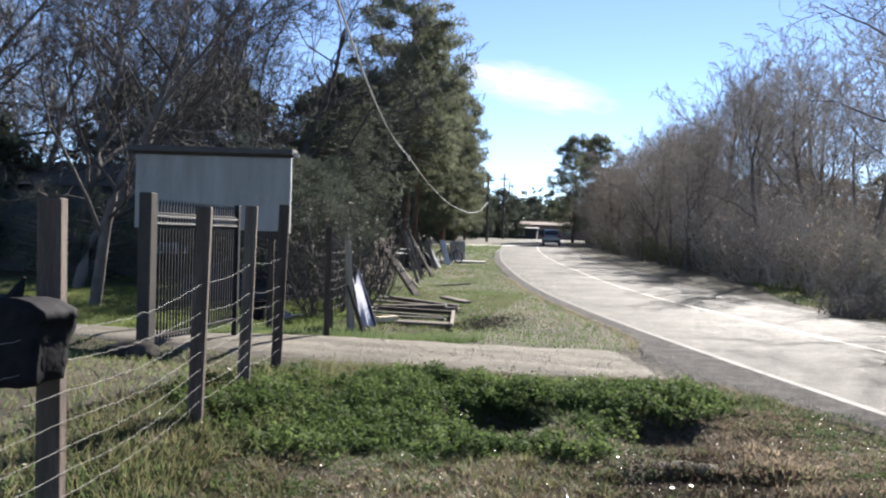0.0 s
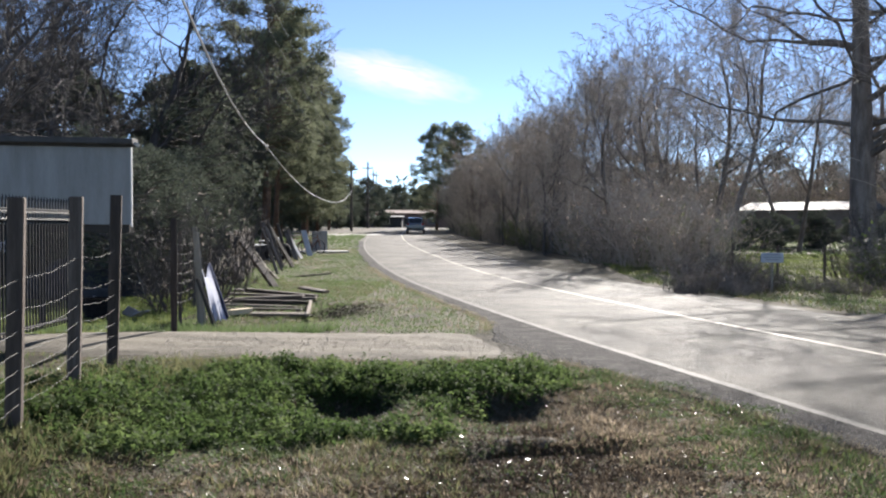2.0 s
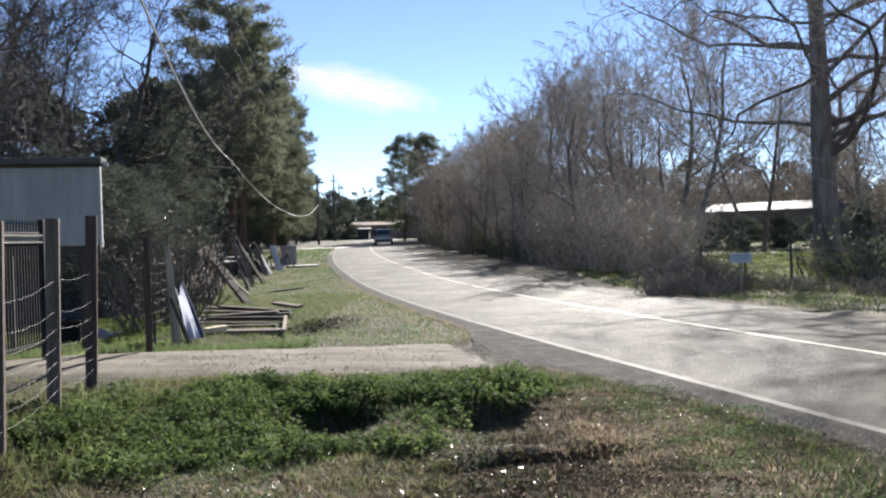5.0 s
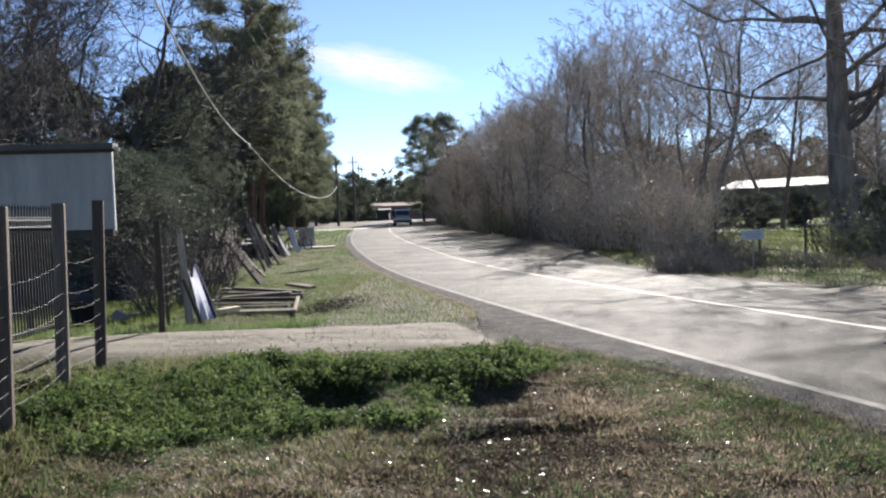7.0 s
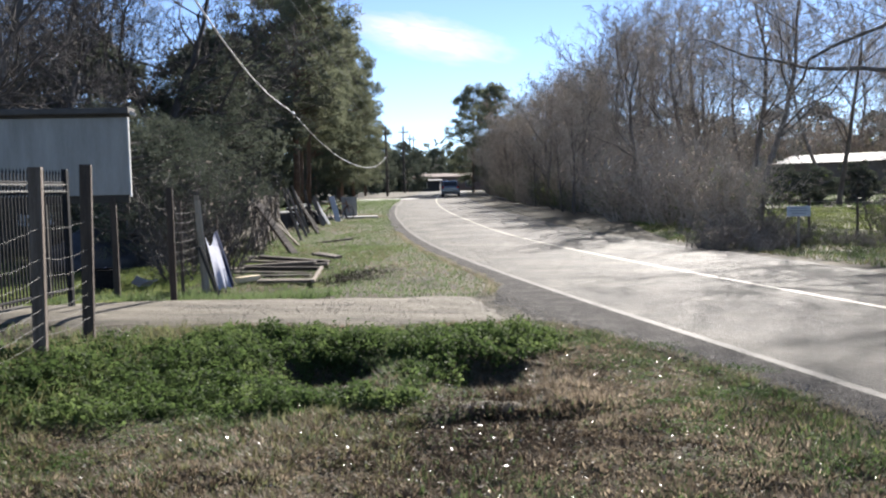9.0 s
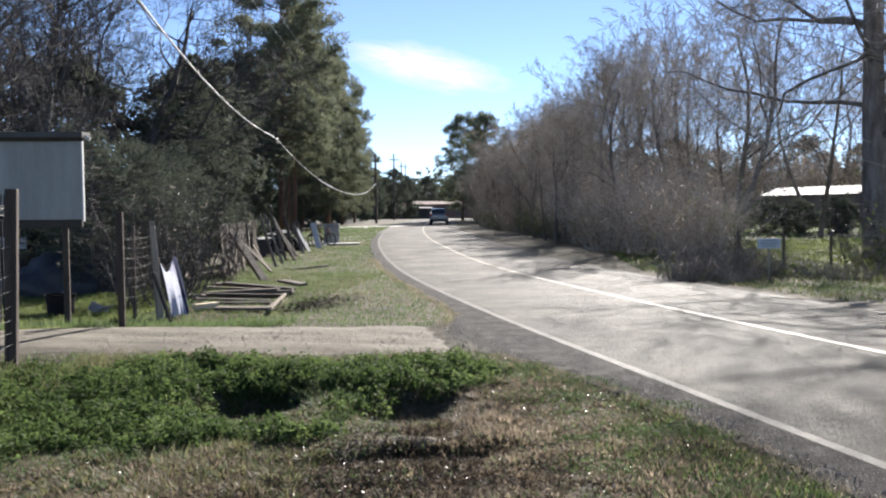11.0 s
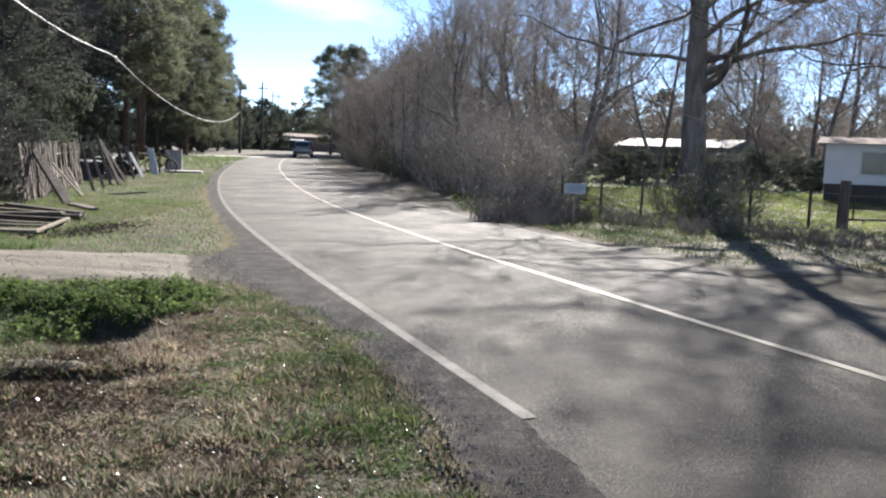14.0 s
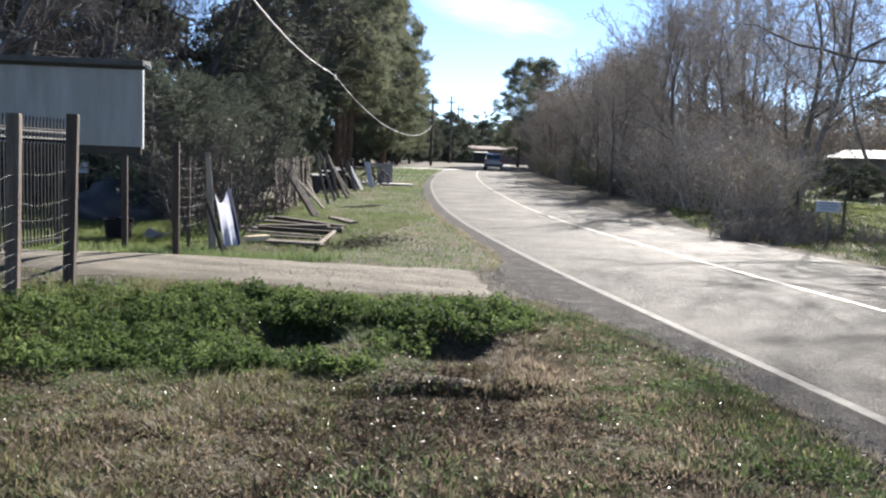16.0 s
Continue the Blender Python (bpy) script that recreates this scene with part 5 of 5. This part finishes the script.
    for hx, hy, rx, ry in HOLES:
        m = m * (1 - 0.99 * np.exp(-(((x - hx) / rx) ** 2 + ((y - hy) / ry) ** 2) ** 2))
    return m


def tufts(n, x0, x1, y0, y1, per, h, keep, w=0.0055, wide=0.03):
    """Clumps of blades that lean outwards, with soil between them."""
    x, y = scatter(n, x0, x1, y0, y1, keep)
    hh = np.repeat(h * r.uniform(0.4, 1.3, len(x)) * (0.45 + 1.1 * patchy(x, y, 1.7, 4)), per)
    cx, cy = np.repeat(x, per), np.repeat(y, per)
    m = len(cx)
    a, k = r.uniform(0, 2 * np.pi, m), r.uniform(0, 1, m)
    px, py = cx + np.cos(a) * wide * k, cy + np.sin(a) * wide * k
    base = np.stack([px, py, land(px, py) - 0.005], 1)
    ln = hh * r.uniform(0.2, 1.5, m)
    tip = base + np.stack([np.cos(a) * ln, np.sin(a) * ln, hh * r.uniform(0.3, 1.1, m)], 1)
    side = np.stack([-np.sin(a), np.cos(a), np.zeros(m)], 1) * (w * r.uniform(0.6, 1.5, m))[:, None]
    return np.stack([base - side, base + side, tip], 1)


def dryness(x, y):
    """How much of the turf is dry straw: a brown sweep beside the ditch, greener towards fence and road."""
    d = 0.36 + 0.42 * ripple(x * 0.8, y * 0.8)
    for cx, cy, rx, ry, k in ((2.05, 4.3, 0.7, 1.3, 0.7), (1.7, 6.1, 0.45, 0.8, 0.5), (2.5, 3.0, 0.6, 0.8, 0.5), (-0.6, 3.3, 1.2, 0.8, 0.42), (2.2, 5.82, 0.3, 0.2, -0.6), (3.04, 5.45, 0.35, 0.25, -0.5), (2.7, 4.67, 0.25, 0.2, -0.5), (-2.0, 4.3, 0.8, 0.9, -0.35)):
        d = d + k * np.exp(-((x - cx) / rx) ** 2 - ((y - cy) / ry) ** 2)
    return np.clip(d - 0.7 * weed_patch(x, y) - 0.12 * ease(2.6, 3.3, x), 0.1, 0.92)


def near(x, y):
    bare = np.exp(-((x - 1.1) / 0.55) ** 2 - ((y - 4.1) / 0.65) ** 2)
    return on_verge(x, y) * off_drive(x, y) * (1 - 0.55 * bare)



triangles("dry_grass", tufts(15000, -3.2, 4.6, 1.3, 9.5, 14, 0.05, lambda x, y: near(x, y) * dryness(x, y)), M_DRY, "stuff", label="dry brown grass tufts on the verge", category="grass")
triangles("straw_tufts", tufts(2600, -3.0, 4.4, 1.4, 8.6, 18, 0.05, lambda x, y: near(x, y) * np.clip(1.6 * dryness(x, y) - 0.55, 0, 1) * patchy(x, y, 1.9, 1), 0.006, 0.07), M_STRAW, "stuff", label="coarse clumps of pale straw lying in the turf", category="grass")
triangles("olive_tufts", tufts(3000, -3.2, 0.6, 1.4, 5.2, 16, 0.06, lambda x, y: near(x, y) * (1 - 0.8 * weed_patch(x, y)) * (0.35 + 0.65 * patchy(x, y, 1.4, 3)), 0.006, 0.06), M_OLIVE, "stuff", label="olive half-dry grass clumps beside the fence", category="grass")
triangles("dead_stalks", tufts(5500, -3.2, 3.6, 1.3, 6.5, 9, 0.075, lambda x, y: near(x, y) * np.clip(dryness(x, y) * patchy(x, y, 1.3, 2) + 1.2 * np.exp(-((x - 1.1) / 0.6) ** 2 - ((y - 3.9) / 0.8) ** 2), 0, 1)), M_DEADSTALK, "stuff", label="dark dead weed stalks in clumps", category="weeds")
triangles("grass", tufts(16000, -3.2, 4.6, 1.3, 9.5, 13, 0.048, lambda x, y: near(x, y) * (1 - dryness(x, y))), M_GRASS, "stuff", label="short green grass tufts on the verge", category="grass")

thatch = tufts(60000, -3.2, 4.6, 1.3, 9.5, 5, 0.04, lambda x, y: near(x, y) * (1 - 0.7 * weed_patch(x, y)), 0.009)
mix_ = r.random(len(thatch)) < np.clip(1.25 * dryness(thatch[:, 0, 0], thatch[:, 0, 1]) - 0.02, 0.1, 0.95)
triangles("dry_grass", thatch[mix_], M_DRY, "stuff", label="thin thatch of dry grass over the soil", category="grass")
triangles("grass", thatch[~mix_], M_GRASS, "stuff", label="thin short green turf over the soil", category="grass")
ey = r.uniform(1.2, 30, 5200)
ex = line_x(ey) + 1.056 * (paved(ey) - 0.03 + r.normal(0, 0.05, len(ey)))
ek = r.random(len(ey)) < 0.45 * off_drive(ex, ey) * (1 - level(ex, ey))
triangles("dry_grass", np.concatenate([blades(ex[ek] + r.normal(0, 0.02, ek.sum()), ey[ek] + r.normal(0, 0.03, ek.sum()), 0.06, 0.004, 0.9) for _ in range(4)]), M_STRAW, "stuff", label="dry grass fringe over the broken asphalt edge", category="grass")

x, y = scatter(150000, -9, 4.5, 9.5, 46, lambda x, y: on_verge(x, y) & off_drive(x, y) & (x > -9))
brown = r.random(len(x)) < np.clip(0.24 + 0.36 * ripple(x * 0.45, y * 0.4) + 0.25 * np.exp(-((x + 2.2) / 1.2) ** 2 - ((y - 15.5) / 2.0) ** 2), 0.08, 0.85)
triangles("grass", blades(x[~brown], y[~brown], 0.055, 0.011, 0.8), M_GRASS, "stuff", label="green grass strip between fence and road", category="grass")
triangles("dry_grass", blades(x[brown], y[brown], 0.05, 0.009, 0.9), M_DRY, "stuff", label="dry grass in the strip beside the road", category="grass")
x, y = scatter(110000, -17, -2.2, 1, 23, lambda x, y: off_drive(x, y) * 1.0)
straw = r.random(len(x)) < np.clip(0.32 + 0.4 * ripple(x * 0.6, y * 0.6) + 0.12 * (y < 5.5), 0.05, 0.9)
triangles("dry_grass", blades(x[straw], y[straw], 0.06, 0.008, 1.1), M_OLIVE, "stuff", label="dry olive grass of the yard behind the fence", category="grass")
x, y = x[~straw], y[~straw]
triangles("grass", blades(x, y, 0.075, 0.009, 0.9), M_GRASS, "stuff", label="green grass of the yard behind the fence", category="grass")
x, y = scatter(70000, -14, -4.6, 9.4, 18.5, lambda x, y: off_drive(x, y) * 1.0)
triangles("grass", blades(x, y, 0.07, 0.012, 0.9), M_YARDGRASS, "stuff", label="bright short lawn of the yard", category="grass")
x, y = scatter(130000, 5, 32, 12, 42, lambda x, y: across(x, y) > 6.5)
lawn = (y - 21.5) + 1.8 * (x - 8.2) > 0.4
dull = r.random(len(x)) < 0.5 + 0.4 * ripple(x * 0.7, y * 0.7)
triangles("grass", blades(x[lawn], y[lawn], 0.075, 0.016, 0.9), M_YARDGRASS, "stuff", label="sunlit yellow-green lawn across the road", category="grass")
triangles("grass", blades(x[~lawn & ~dull], y[~lawn & ~dull], 0.085, 0.013, 0.9), M_GRASS, "stuff", label="green grass on the far verge of the road", category="grass")
triangles("dry_grass", blades(x[~lawn & dull], y[~lawn & dull], 0.085, 0.013, 0.9), M_OLIVE, "stuff", label="dull olive grass on the far verge of the road", category="grass")
x, y = scatter(4500, -3.0, -1.7, 2.0, 8.0, lambda x, y: (np.abs(x + 2.5) < 0.5) * 1.0)
triangles("tall_grass", blades(x, y, 0.13, 0.005, 0.9), M_OLIVE, "stuff", label="taller olive grass along the wire fence", category="grass")

x, y = scatter(30000, -3.2, 4.4, 1.4, 9.0, lambda x, y: on_verge(x, y) & off_drive(x, y))
litter = np.stack([x, y, land(x, y) + r.uniform(0.01, 0.06, len(x))], 1)
triangles("leaf_litter", leaf_tris(litter, 0.006, r, 0.35), M_LITTER, "stuff", label="small curled dead leaves scattered on the grass", category="leaves")

# tan tussocks in a sweep beside the ditch, and bright green turf along the asphalt
def sweep(x, y):
    return near(x, y) * np.clip(1.25 * np.exp(-((x - 1.95 - 0.12 * (4.5 - y)) / 0.55) ** 2 - ((y - 3.9) / 2.1) ** 2) + 0.4 * np.exp(-((x + 0.7) / 1.1) ** 2 - ((y - 3.2) / 0.9) ** 2), 0, 1) * (0.25 + 0.75 * patchy(x, y, 2.3, 5)) * (1 - weed_patch(x, y))


triangles("tan_grass", tufts(14000, -2.6, 3.2, 1.4, 7.0, 20, 0.046, sweep, 0.0065, 0.075), M_TANGRASS, "stuff", label="tan matted grass tussocks beside the ditch", category="grass")
triangles("grass", tufts(6000, 1.6, 4.4, 1.4, 8.0, 16, 0.04, lambda x, y: near(x, y) * ease(-1.6, -0.7, across(x, y)) * patchy(x, y, 1.6, 7), 0.006, 0.06), M_YARDGRASS, "stuff", label="bright green turf beside the asphalt edge", category="grass")

# a low lip of pale dirt at the near side of the ditch
lip = Shape()
nl, ml = 26, 9
lv = []
for i in range(nl):
    for j in range(ml):
        u, v = i / (nl - 1), -1 + 2 * j / (ml - 1)
        lx, ly = 0.72 + 0.75 * u, 4.92 + 0.2 * u + 0.03 * math.sin(7 * u) + v * 0.12
        lv.append((lx, ly, float(land(lx, ly)) - 0.015 + 0.045 * math.sin(math.pi * u) * (1 - v * v) * (1 + 0.5 * noise.noise(Vector((lx * 9, ly * 9, 0))))))
lip.add(lv, [(i * ml + j, (i + 1) * ml + j, (i + 1) * ml + j + 1, i * ml + j + 1) for i in range(nl - 1) for j in range(ml - 1)])
tagged(lip.part("dirt_ridge", M_GRAVEL, smooth=True), "low ridge of pale bare dirt beside the ditch", "dirt", "", "structure")

# weeds: low domed clumps of small leaves with dark gaps between them
x, y = scatter(5200, -3.0, 2.2, 4.0, 9.0, lambda x, y: weed_patch(x, y) * off_drive(x, y))
rr = r.uniform(0.05, 0.15, len(x))
hh = r.uniform(0.05, 0.27, len(x)) * (0.3 + 0.7 * weed_patch(x, y)) * (0.45 + 0.8 * patchy(x, y, 2.1))
per = 62
q = np.sqrt(r.uniform(0, 1, len(x) * per))
a = r.uniform(0, 2 * np.pi, len(q))
cx_ = np.repeat(x, per) + np.repeat(rr, per) * q * np.cos(a)
cy_ = np.repeat(y, per) + np.repeat(rr, per) * q * np.sin(a)
cz_ = land(cx_, cy_) + np.repeat(hh, per) * (1 - 0.85 * q ** 2) * r.uniform(0.6, 1.1, len(q)) + 0.01
triangles("weeds", leaf_tris(np.stack([cx_, cy_, cz_], 1), 0.0195, r, 0.4), M_WEED, "stuff", label="lush green leafy weeds in mounds over the ditch", category="weeds")
h = hh
stems = blades(x, y, 0.2, 0.003, 0.3)
stems[:, 2, 2] = land(x, y) + h
triangles("weed_stems", stems, M_GRASS, "stuff", label="green stems of the weeds", category="weeds")

# loose stones on the driveway and the road's edge
st = Shape()
xs = np.concatenate([r.uniform(-3.5, 0.9, 1500), r.uniform(1.2, 4.2, 900)])
yc = np.interp(xs[:1500], DRIVE[:, 0], DRIVE[:, 1])
yy = np.concatenate([yc + r.normal(0, 0.7, 1500), r.uniform(2.5, 9, 900)])
for i in range(len(xs)):
    X0, Y0 = float(xs[i]), float(yy[i])
    if i >= 1500:
        X0 = float(line_x(Y0) + 1.05 * paved(Y0)) + float(r.normal(0.05, 0.13))
    s0 = float(r.uniform(0.004, 0.014))
    z0 = float(land(X0, Y0)) + 0.024
    a = float(r.uniform(0, 6.28))
    ca, sa = math.cos(a) * s0, math.sin(a) * s0
    st.add([(X0 + ca, Y0 + sa, z0), (X0 - sa, Y0 + ca, z0), (X0 - ca, Y0 - sa, z0), (X0 + sa, Y0 - ca, z0), (X0, Y0, z0 + s0 * 0.8)], [(0, 1, 4), (1, 2, 4), (2, 3, 4), (3, 0, 4)])
tagged(st.part("loose_gravel", M_STONE), "scattered pale gravel stones", "gravel", "", "stuff")

# low dark clover in small mats near the road's edge
cl = []
for mx, my, mr in ((2.05, 6.45, 0.35), (2.9, 5.2, 0.28), (2.35, 5.0, 0.2), (2.45, 4.3, 0.3), (1.7, 7.9, 0.35), (2.3, 7.2, 0.3), (3.2, 3.6, 0.25), (-1.7, 3.4, 0.35), (3.0, 6.1, 0.25)):
    k = 900
    a, q = r.uniform(0, 2 * np.pi, k), np.sqrt(r.uniform(0, 1, k)) * mr * r.uniform(0.6, 1.25, k)
    px, py = mx + np.cos(a) * q * 1.5, my + np.sin(a) * q * 0.8
    cl.append(np.stack([px, py, land(px, py) + r.uniform(0.005, 0.045, k)], 1))
triangles("clover", leaf_tris(np.concatenate(cl), 0.011, r, 0.5), M_CLOVER, "stuff", label="low dark green clover mats in the turf", category="clover")

# dark gravel gathered between the driveway's ruts
gxs = r.uniform(-3.2, 0.7, 9000)
gys = np.interp(gxs, DRIVE[:, 0], DRIVE[:, 1]) - 0.1 + r.normal(0, 0.3, 9000) * (0.6 + 0.8 * patchy(gxs, gxs * 0.3, 1.4))
gk = r.random(9000) < 0.02 + 0.07 * patchy(gxs, gys * 0.4, 1.8, 2) + 0.4 * np.exp(-((gxs + 1.3) / 0.8) ** 2)
gxs, gys = gxs[gk], gys[gk]
triangles("dark_gravel", leaf_tris(np.stack([gxs, gys, land(gxs, gys) + 0.025], 1), 0.009, r, 0.9), M_STONE, "stuff", label="dark gravel between the ruts of the driveway", category="gravel")

# dark rotten leaves lying in front of the ditch
dlx, dly = r.normal(1.08, 0.5, 7500), r.normal(4.0, 0.6, 7500)
triangles("rotten_leaves", leaf_tris(np.stack([dlx, dly, land(dlx, dly) + r.uniform(0.0, 0.05, 7500)], 1), 0.014, r, 0.5), M_DEADSTALK, "stuff", label="dark rotten leaves in front of the ditch", category="leaves")
# rough grass where the walk itself goes
x, y = scatter(300000, -9, 7, -9, 2.4, lambda x, y: on_verge(x, y) * (1 - ease(1.0, 2.4, y)))
brown = r.random(len(x)) < 0.8 * dryness(x, y)
triangles("dry_grass", blades(x[brown], y[brown], 0.045, 0.009, 0.9), M_DRY, "stuff", label="dry grass of the near verge", category="grass")
triangles("grass", blades(x[~brown], y[~brown], 0.05, 0.008, 0.8), M_GRASS, "stuff", label="green grass of the near verge", category="grass")
# bright scraps among the junk
for k in range(16):
    x, y = rj.uniform(-9.4, -7.4), rj.uniform(31.5, 39.5)
    sc = Shape().box((rj.uniform(0.1, 0.32), 0.015, rj.uniform(0.08, 0.26)), c=0.004).part("scrap_sheet", M_SIGN if k % 2 else M_CHROME)
    sc.matrix_world = place(x, y, float(land(x, y)) + 0.1, rj.uniform(20, 80), rj.uniform(-30, 30), rj.uniform(0, 180))
    tagged(sc, "bright scrap of plastic or tin among junk", "scrap", "scraps in the junk")

leaning(-7.9, 33.9, -8.6, 34.9, 1.5, 0.12, M_OLDBOARD, "dark timber leaning on junk", 0.08)
leaning(-7.2, 31.8, -8.3, 33.0, 1.1, 0.1, M_OLDBOARD, "dark timber leaning on junk", 0.08)
for k in range(7):
    x, y = rj.uniform(-10.0, -8.7), 32.0 + 0.9 * k
    bx = thing("crate", place(x, y, float(land(x, y)), 0, 0, rj.uniform(0, 90)), "dark crate of junk standing in the grass", "crate", "crates in the junk")
    w, d, h = rj.uniform(0.45, 0.8), rj.uniform(0.4, 0.6), rj.uniform(0.45, 0.9)
    Shape().box((w, d, h), place(0, 0, h / 2), 0.02).part("body", M_SKIRT, bx)
    Shape().box((w * 0.96, d * 0.9, 0.05), place(0, 0, h + 0.027, 4, 2, 0), 0.01).part("lid", M_BOX, bx, "grey lid")
for x0, y0, x1, y1, h0, w0, m0, l0 in ((-7.7, 37.3, -8.2, 38.2, 1.15, 0.26, M_TRIMWHITE, "pale painted board leaning on junk"), (-8.1, 36.6, -8.7, 37.2, 1.3, 0.12, M_GREYWOOD, "grey board leaning on junk"),
                                       (-7.3, 33.2, -8.0, 34.2, 1.3, 0.11, M_GREYWOOD, "grey board leaning on junk"), (-7.6, 35.2, -8.3, 35.7, 1.0, 0.16, M_TRIMWHITE, "short pale painted board leaning on junk"),
                                       (-5.9, 24.0, -6.9, 25.6, 0.75, 0.05, M_GREYWOOD, "thin lath leaning on the picket fence"), (-5.7, 23.6, -6.7, 24.9, 0.6, 0.05, M_PICKET, "thin lath leaning on the picket fence")):
    leaning(x0, y0, x1, y1, h0, w0, m0, l0)
# lush tufts along the far edge of the driveway
x, y = scatter(9000, -6.0, -1.6, 9.6, 11.8, lambda x, y: off_drive(x, y) * np.exp(-((y - np.interp(x, DRIVE[:, 0], DRIVE[:, 1]) - 1.6) / 0.4) ** 2))
triangles("tall_grass", blades(x, y, 0.13, 0.007, 0.7), M_GRASS, "stuff", label="lush grass along the edge of the driveway", category="grass")

# far grass down to the side street
x, y = scatter(28000, -26, 3, 46, 84, lambda x, y: on_verge(x, y))
triangles("grass", blades(x, y, 0.1, 0.035, 0.9), M_GRASS, "stuff", label="distant grass beside the road", category="grass")

# far lawns round the barn
x, y = scatter(30000, 4, 50, 40, 100, lambda x, y: across(x, y) > 8)
triangles("grass", blades(x, y, 0.12, 0.045, 0.9), M_GRASS, "stuff", label="distant lawn round the barn", category="grass")
# stone chips for the asphalt's grain, with its sun sparkle in their pale colour
gd, gy_ = r.uniform(-0.6, 5.8, 110000), 1.2 + 9 * r.uniform(0, 1, 110000) ** 1.4
gsl = np.interp(gy_, ROAD_Y, road_slope)
gpx, gpy = line_x(gy_) + gd / np.sqrt(1 + gsl ** 2), gy_ - gd * gsl / np.sqrt(1 + gsl ** 2)
triangles("road_grit", leaf_tris(np.stack([gpx, gpy, 0.045 * (1 - ((gd - 2.9) / 3.3) ** 2) + 0.008], 1), 0.0032, r, 0.5), M_GRIT, "stuff", label="stone chips of the asphalt's grain, pale to give its sun sparkle", category="grit")

# larger pale curled leaves
lx, ly = r.normal(1.02, 0.42, 130), r.normal(3.45, 0.42, 130)
big = np.stack([lx, ly, land(lx, ly) + 0.045], 1)
triangles("curled_leaves", np.concatenate([leaf_tris(big, 0.017, r, 0.3), leaf_tris(big + 0.008, 0.014, r, 0.3)]), M_LITTER, "stuff", label="larger pale curled leaves on the dark turf", category="leaves")

# crumbs of broken asphalt and pale stones along the ragged edge of the road
for name_, mat_, count, spread_, lo, hi, label_ in (("asphalt_crumbs", M_PATCH, 1400, 0.07, 0.004, 0.013, "dark crumbs of broken asphalt along the road's edge"),
                                                     ("edge_stones", M_STONE, 900, 0.12, 0.003, 0.01, "small pale stones and dirt along the road's edge")):
    crumbs = Shape()
    for i in range(count):
        cy0 = 1.3 + 11.0 * float(r.random()) ** 1.3
        dd = float(paved(cy0)) + float(r.normal(-0.02, spread_))
        if dd > -0.12 or 8.4 < cy0 < 12.6:
            continue
        cx0 = float(line_x(cy0)) + 1.05 * dd
        s0 = float(r.uniform(lo, hi))
        z0 = float(land(cx0, cy0)) + 0.012
        a0 = float(r.uniform(0, 6.28))
        ring = [(cx0 + s0 * float(r.uniform(0.6, 1.2)) * math.cos(a0 + k * 1.257), cy0 + s0 * float(r.uniform(0.6, 1.2)) * math.sin(a0 + k * 1.257)) for k in range(5)]
        top0 = s0 * float(r.uniform(0.5, 1.0))
        crumbs.add([(x0, y0, z0 - 0.01) for x0, y0 in ring] + [(cx0 + 0.6 * (x0 - cx0), cy0 + 0.6 * (y0 - cy0), z0 + top0) for x0, y0 in ring],
                   [(k, (k + 1) % 5, 5 + (k + 1) % 5, 5 + k) for k in range(5)] + [(5, 6, 7, 8, 9)])
    tagged(crumbs.part(name_, mat_), label_, "gravel", "", "stuff")

# small pale leaves, the sun's glint put into their colour
lx, ly = r.uniform(-1.6, 3.1, 900), 1.8 + 4.4 * r.random(900) ** 0.9
lk = r.random(900) < on_verge(lx, ly) * (1 - 0.8 * weed_patch(lx, ly)) * (0.3 + 0.7 * np.exp(-((lx - 1.1) / 0.8) ** 2))
triangles("bleached_leaves", leaf_tris(np.stack([lx[lk], ly[lk], land(lx[lk], ly[lk]) + 0.045], 1), 0.0085, r, 0.3), M_LEAFGLINT, "stuff", label="small pale leaves in the turf with sun glints in their colour", category="leaves")

# gravel and dirt spilt where the driveway meets the asphalt
spill = Shape()
for i in range(1500):
    sy = float(r.uniform(8.0, 11.8))
    sx = 1.02 - 0.3 * (sy - 9.9) + float(r.normal(0.0, 0.22))
    s0 = float(r.uniform(0.005, 0.02))
    a0 = float(r.uniform(0, 6.28))
    z0 = max(float(land(sx, sy)) + 0.004, 0.004)
    ring = [(sx + s0 * float(r.uniform(0.6, 1.2)) * math.cos(a0 + k * 1.571), sy + s0 * float(r.uniform(0.6, 1.2)) * math.sin(a0 + k * 1.571)) for k in range(4)]
    spill.add([(x0, y0, z0) for x0, y0 in ring] + [(sx, sy, z0 + 0.003 + s0 * 0.2)], [(0, 1, 4), (1, 2, 4), (2, 3, 4), (3, 0, 4)])
tagged(spill.part("spilt_gravel", M_GRAVEL), "gravel spilt from the driveway over the asphalt edge", "gravel", "", "stuff")

# bare trodden soil with clods beside the heap of planks
clx, cly = r.normal(-2.05, 0.34, 2200), r.normal(14.3, 0.8, 2200)
triangles("soil_clods", leaf_tris(np.stack([clx, cly, land(clx, cly) + r.uniform(0.015, 0.06, 2200)], 1), 0.024, r, 0.6), M_SOIL, "stuff", label="dark clods of bare trodden soil beside the planks", category="soil")
# pale flecks drawn for the sun glints on the thicket's leaves
glx, gly = r.normal(-6.0, 0.35, 150), r.normal(18.4, 0.9, 150)
triangles("shining_leaves", leaf_tris(np.stack([glx, gly, land(glx, gly) + r.uniform(0.35, 2.6, 150)], 1), 0.02, r), M_LEAFGLINT, "stuff", label="pale flecks standing for sun glints on the thicket's leaves", category="leaves")
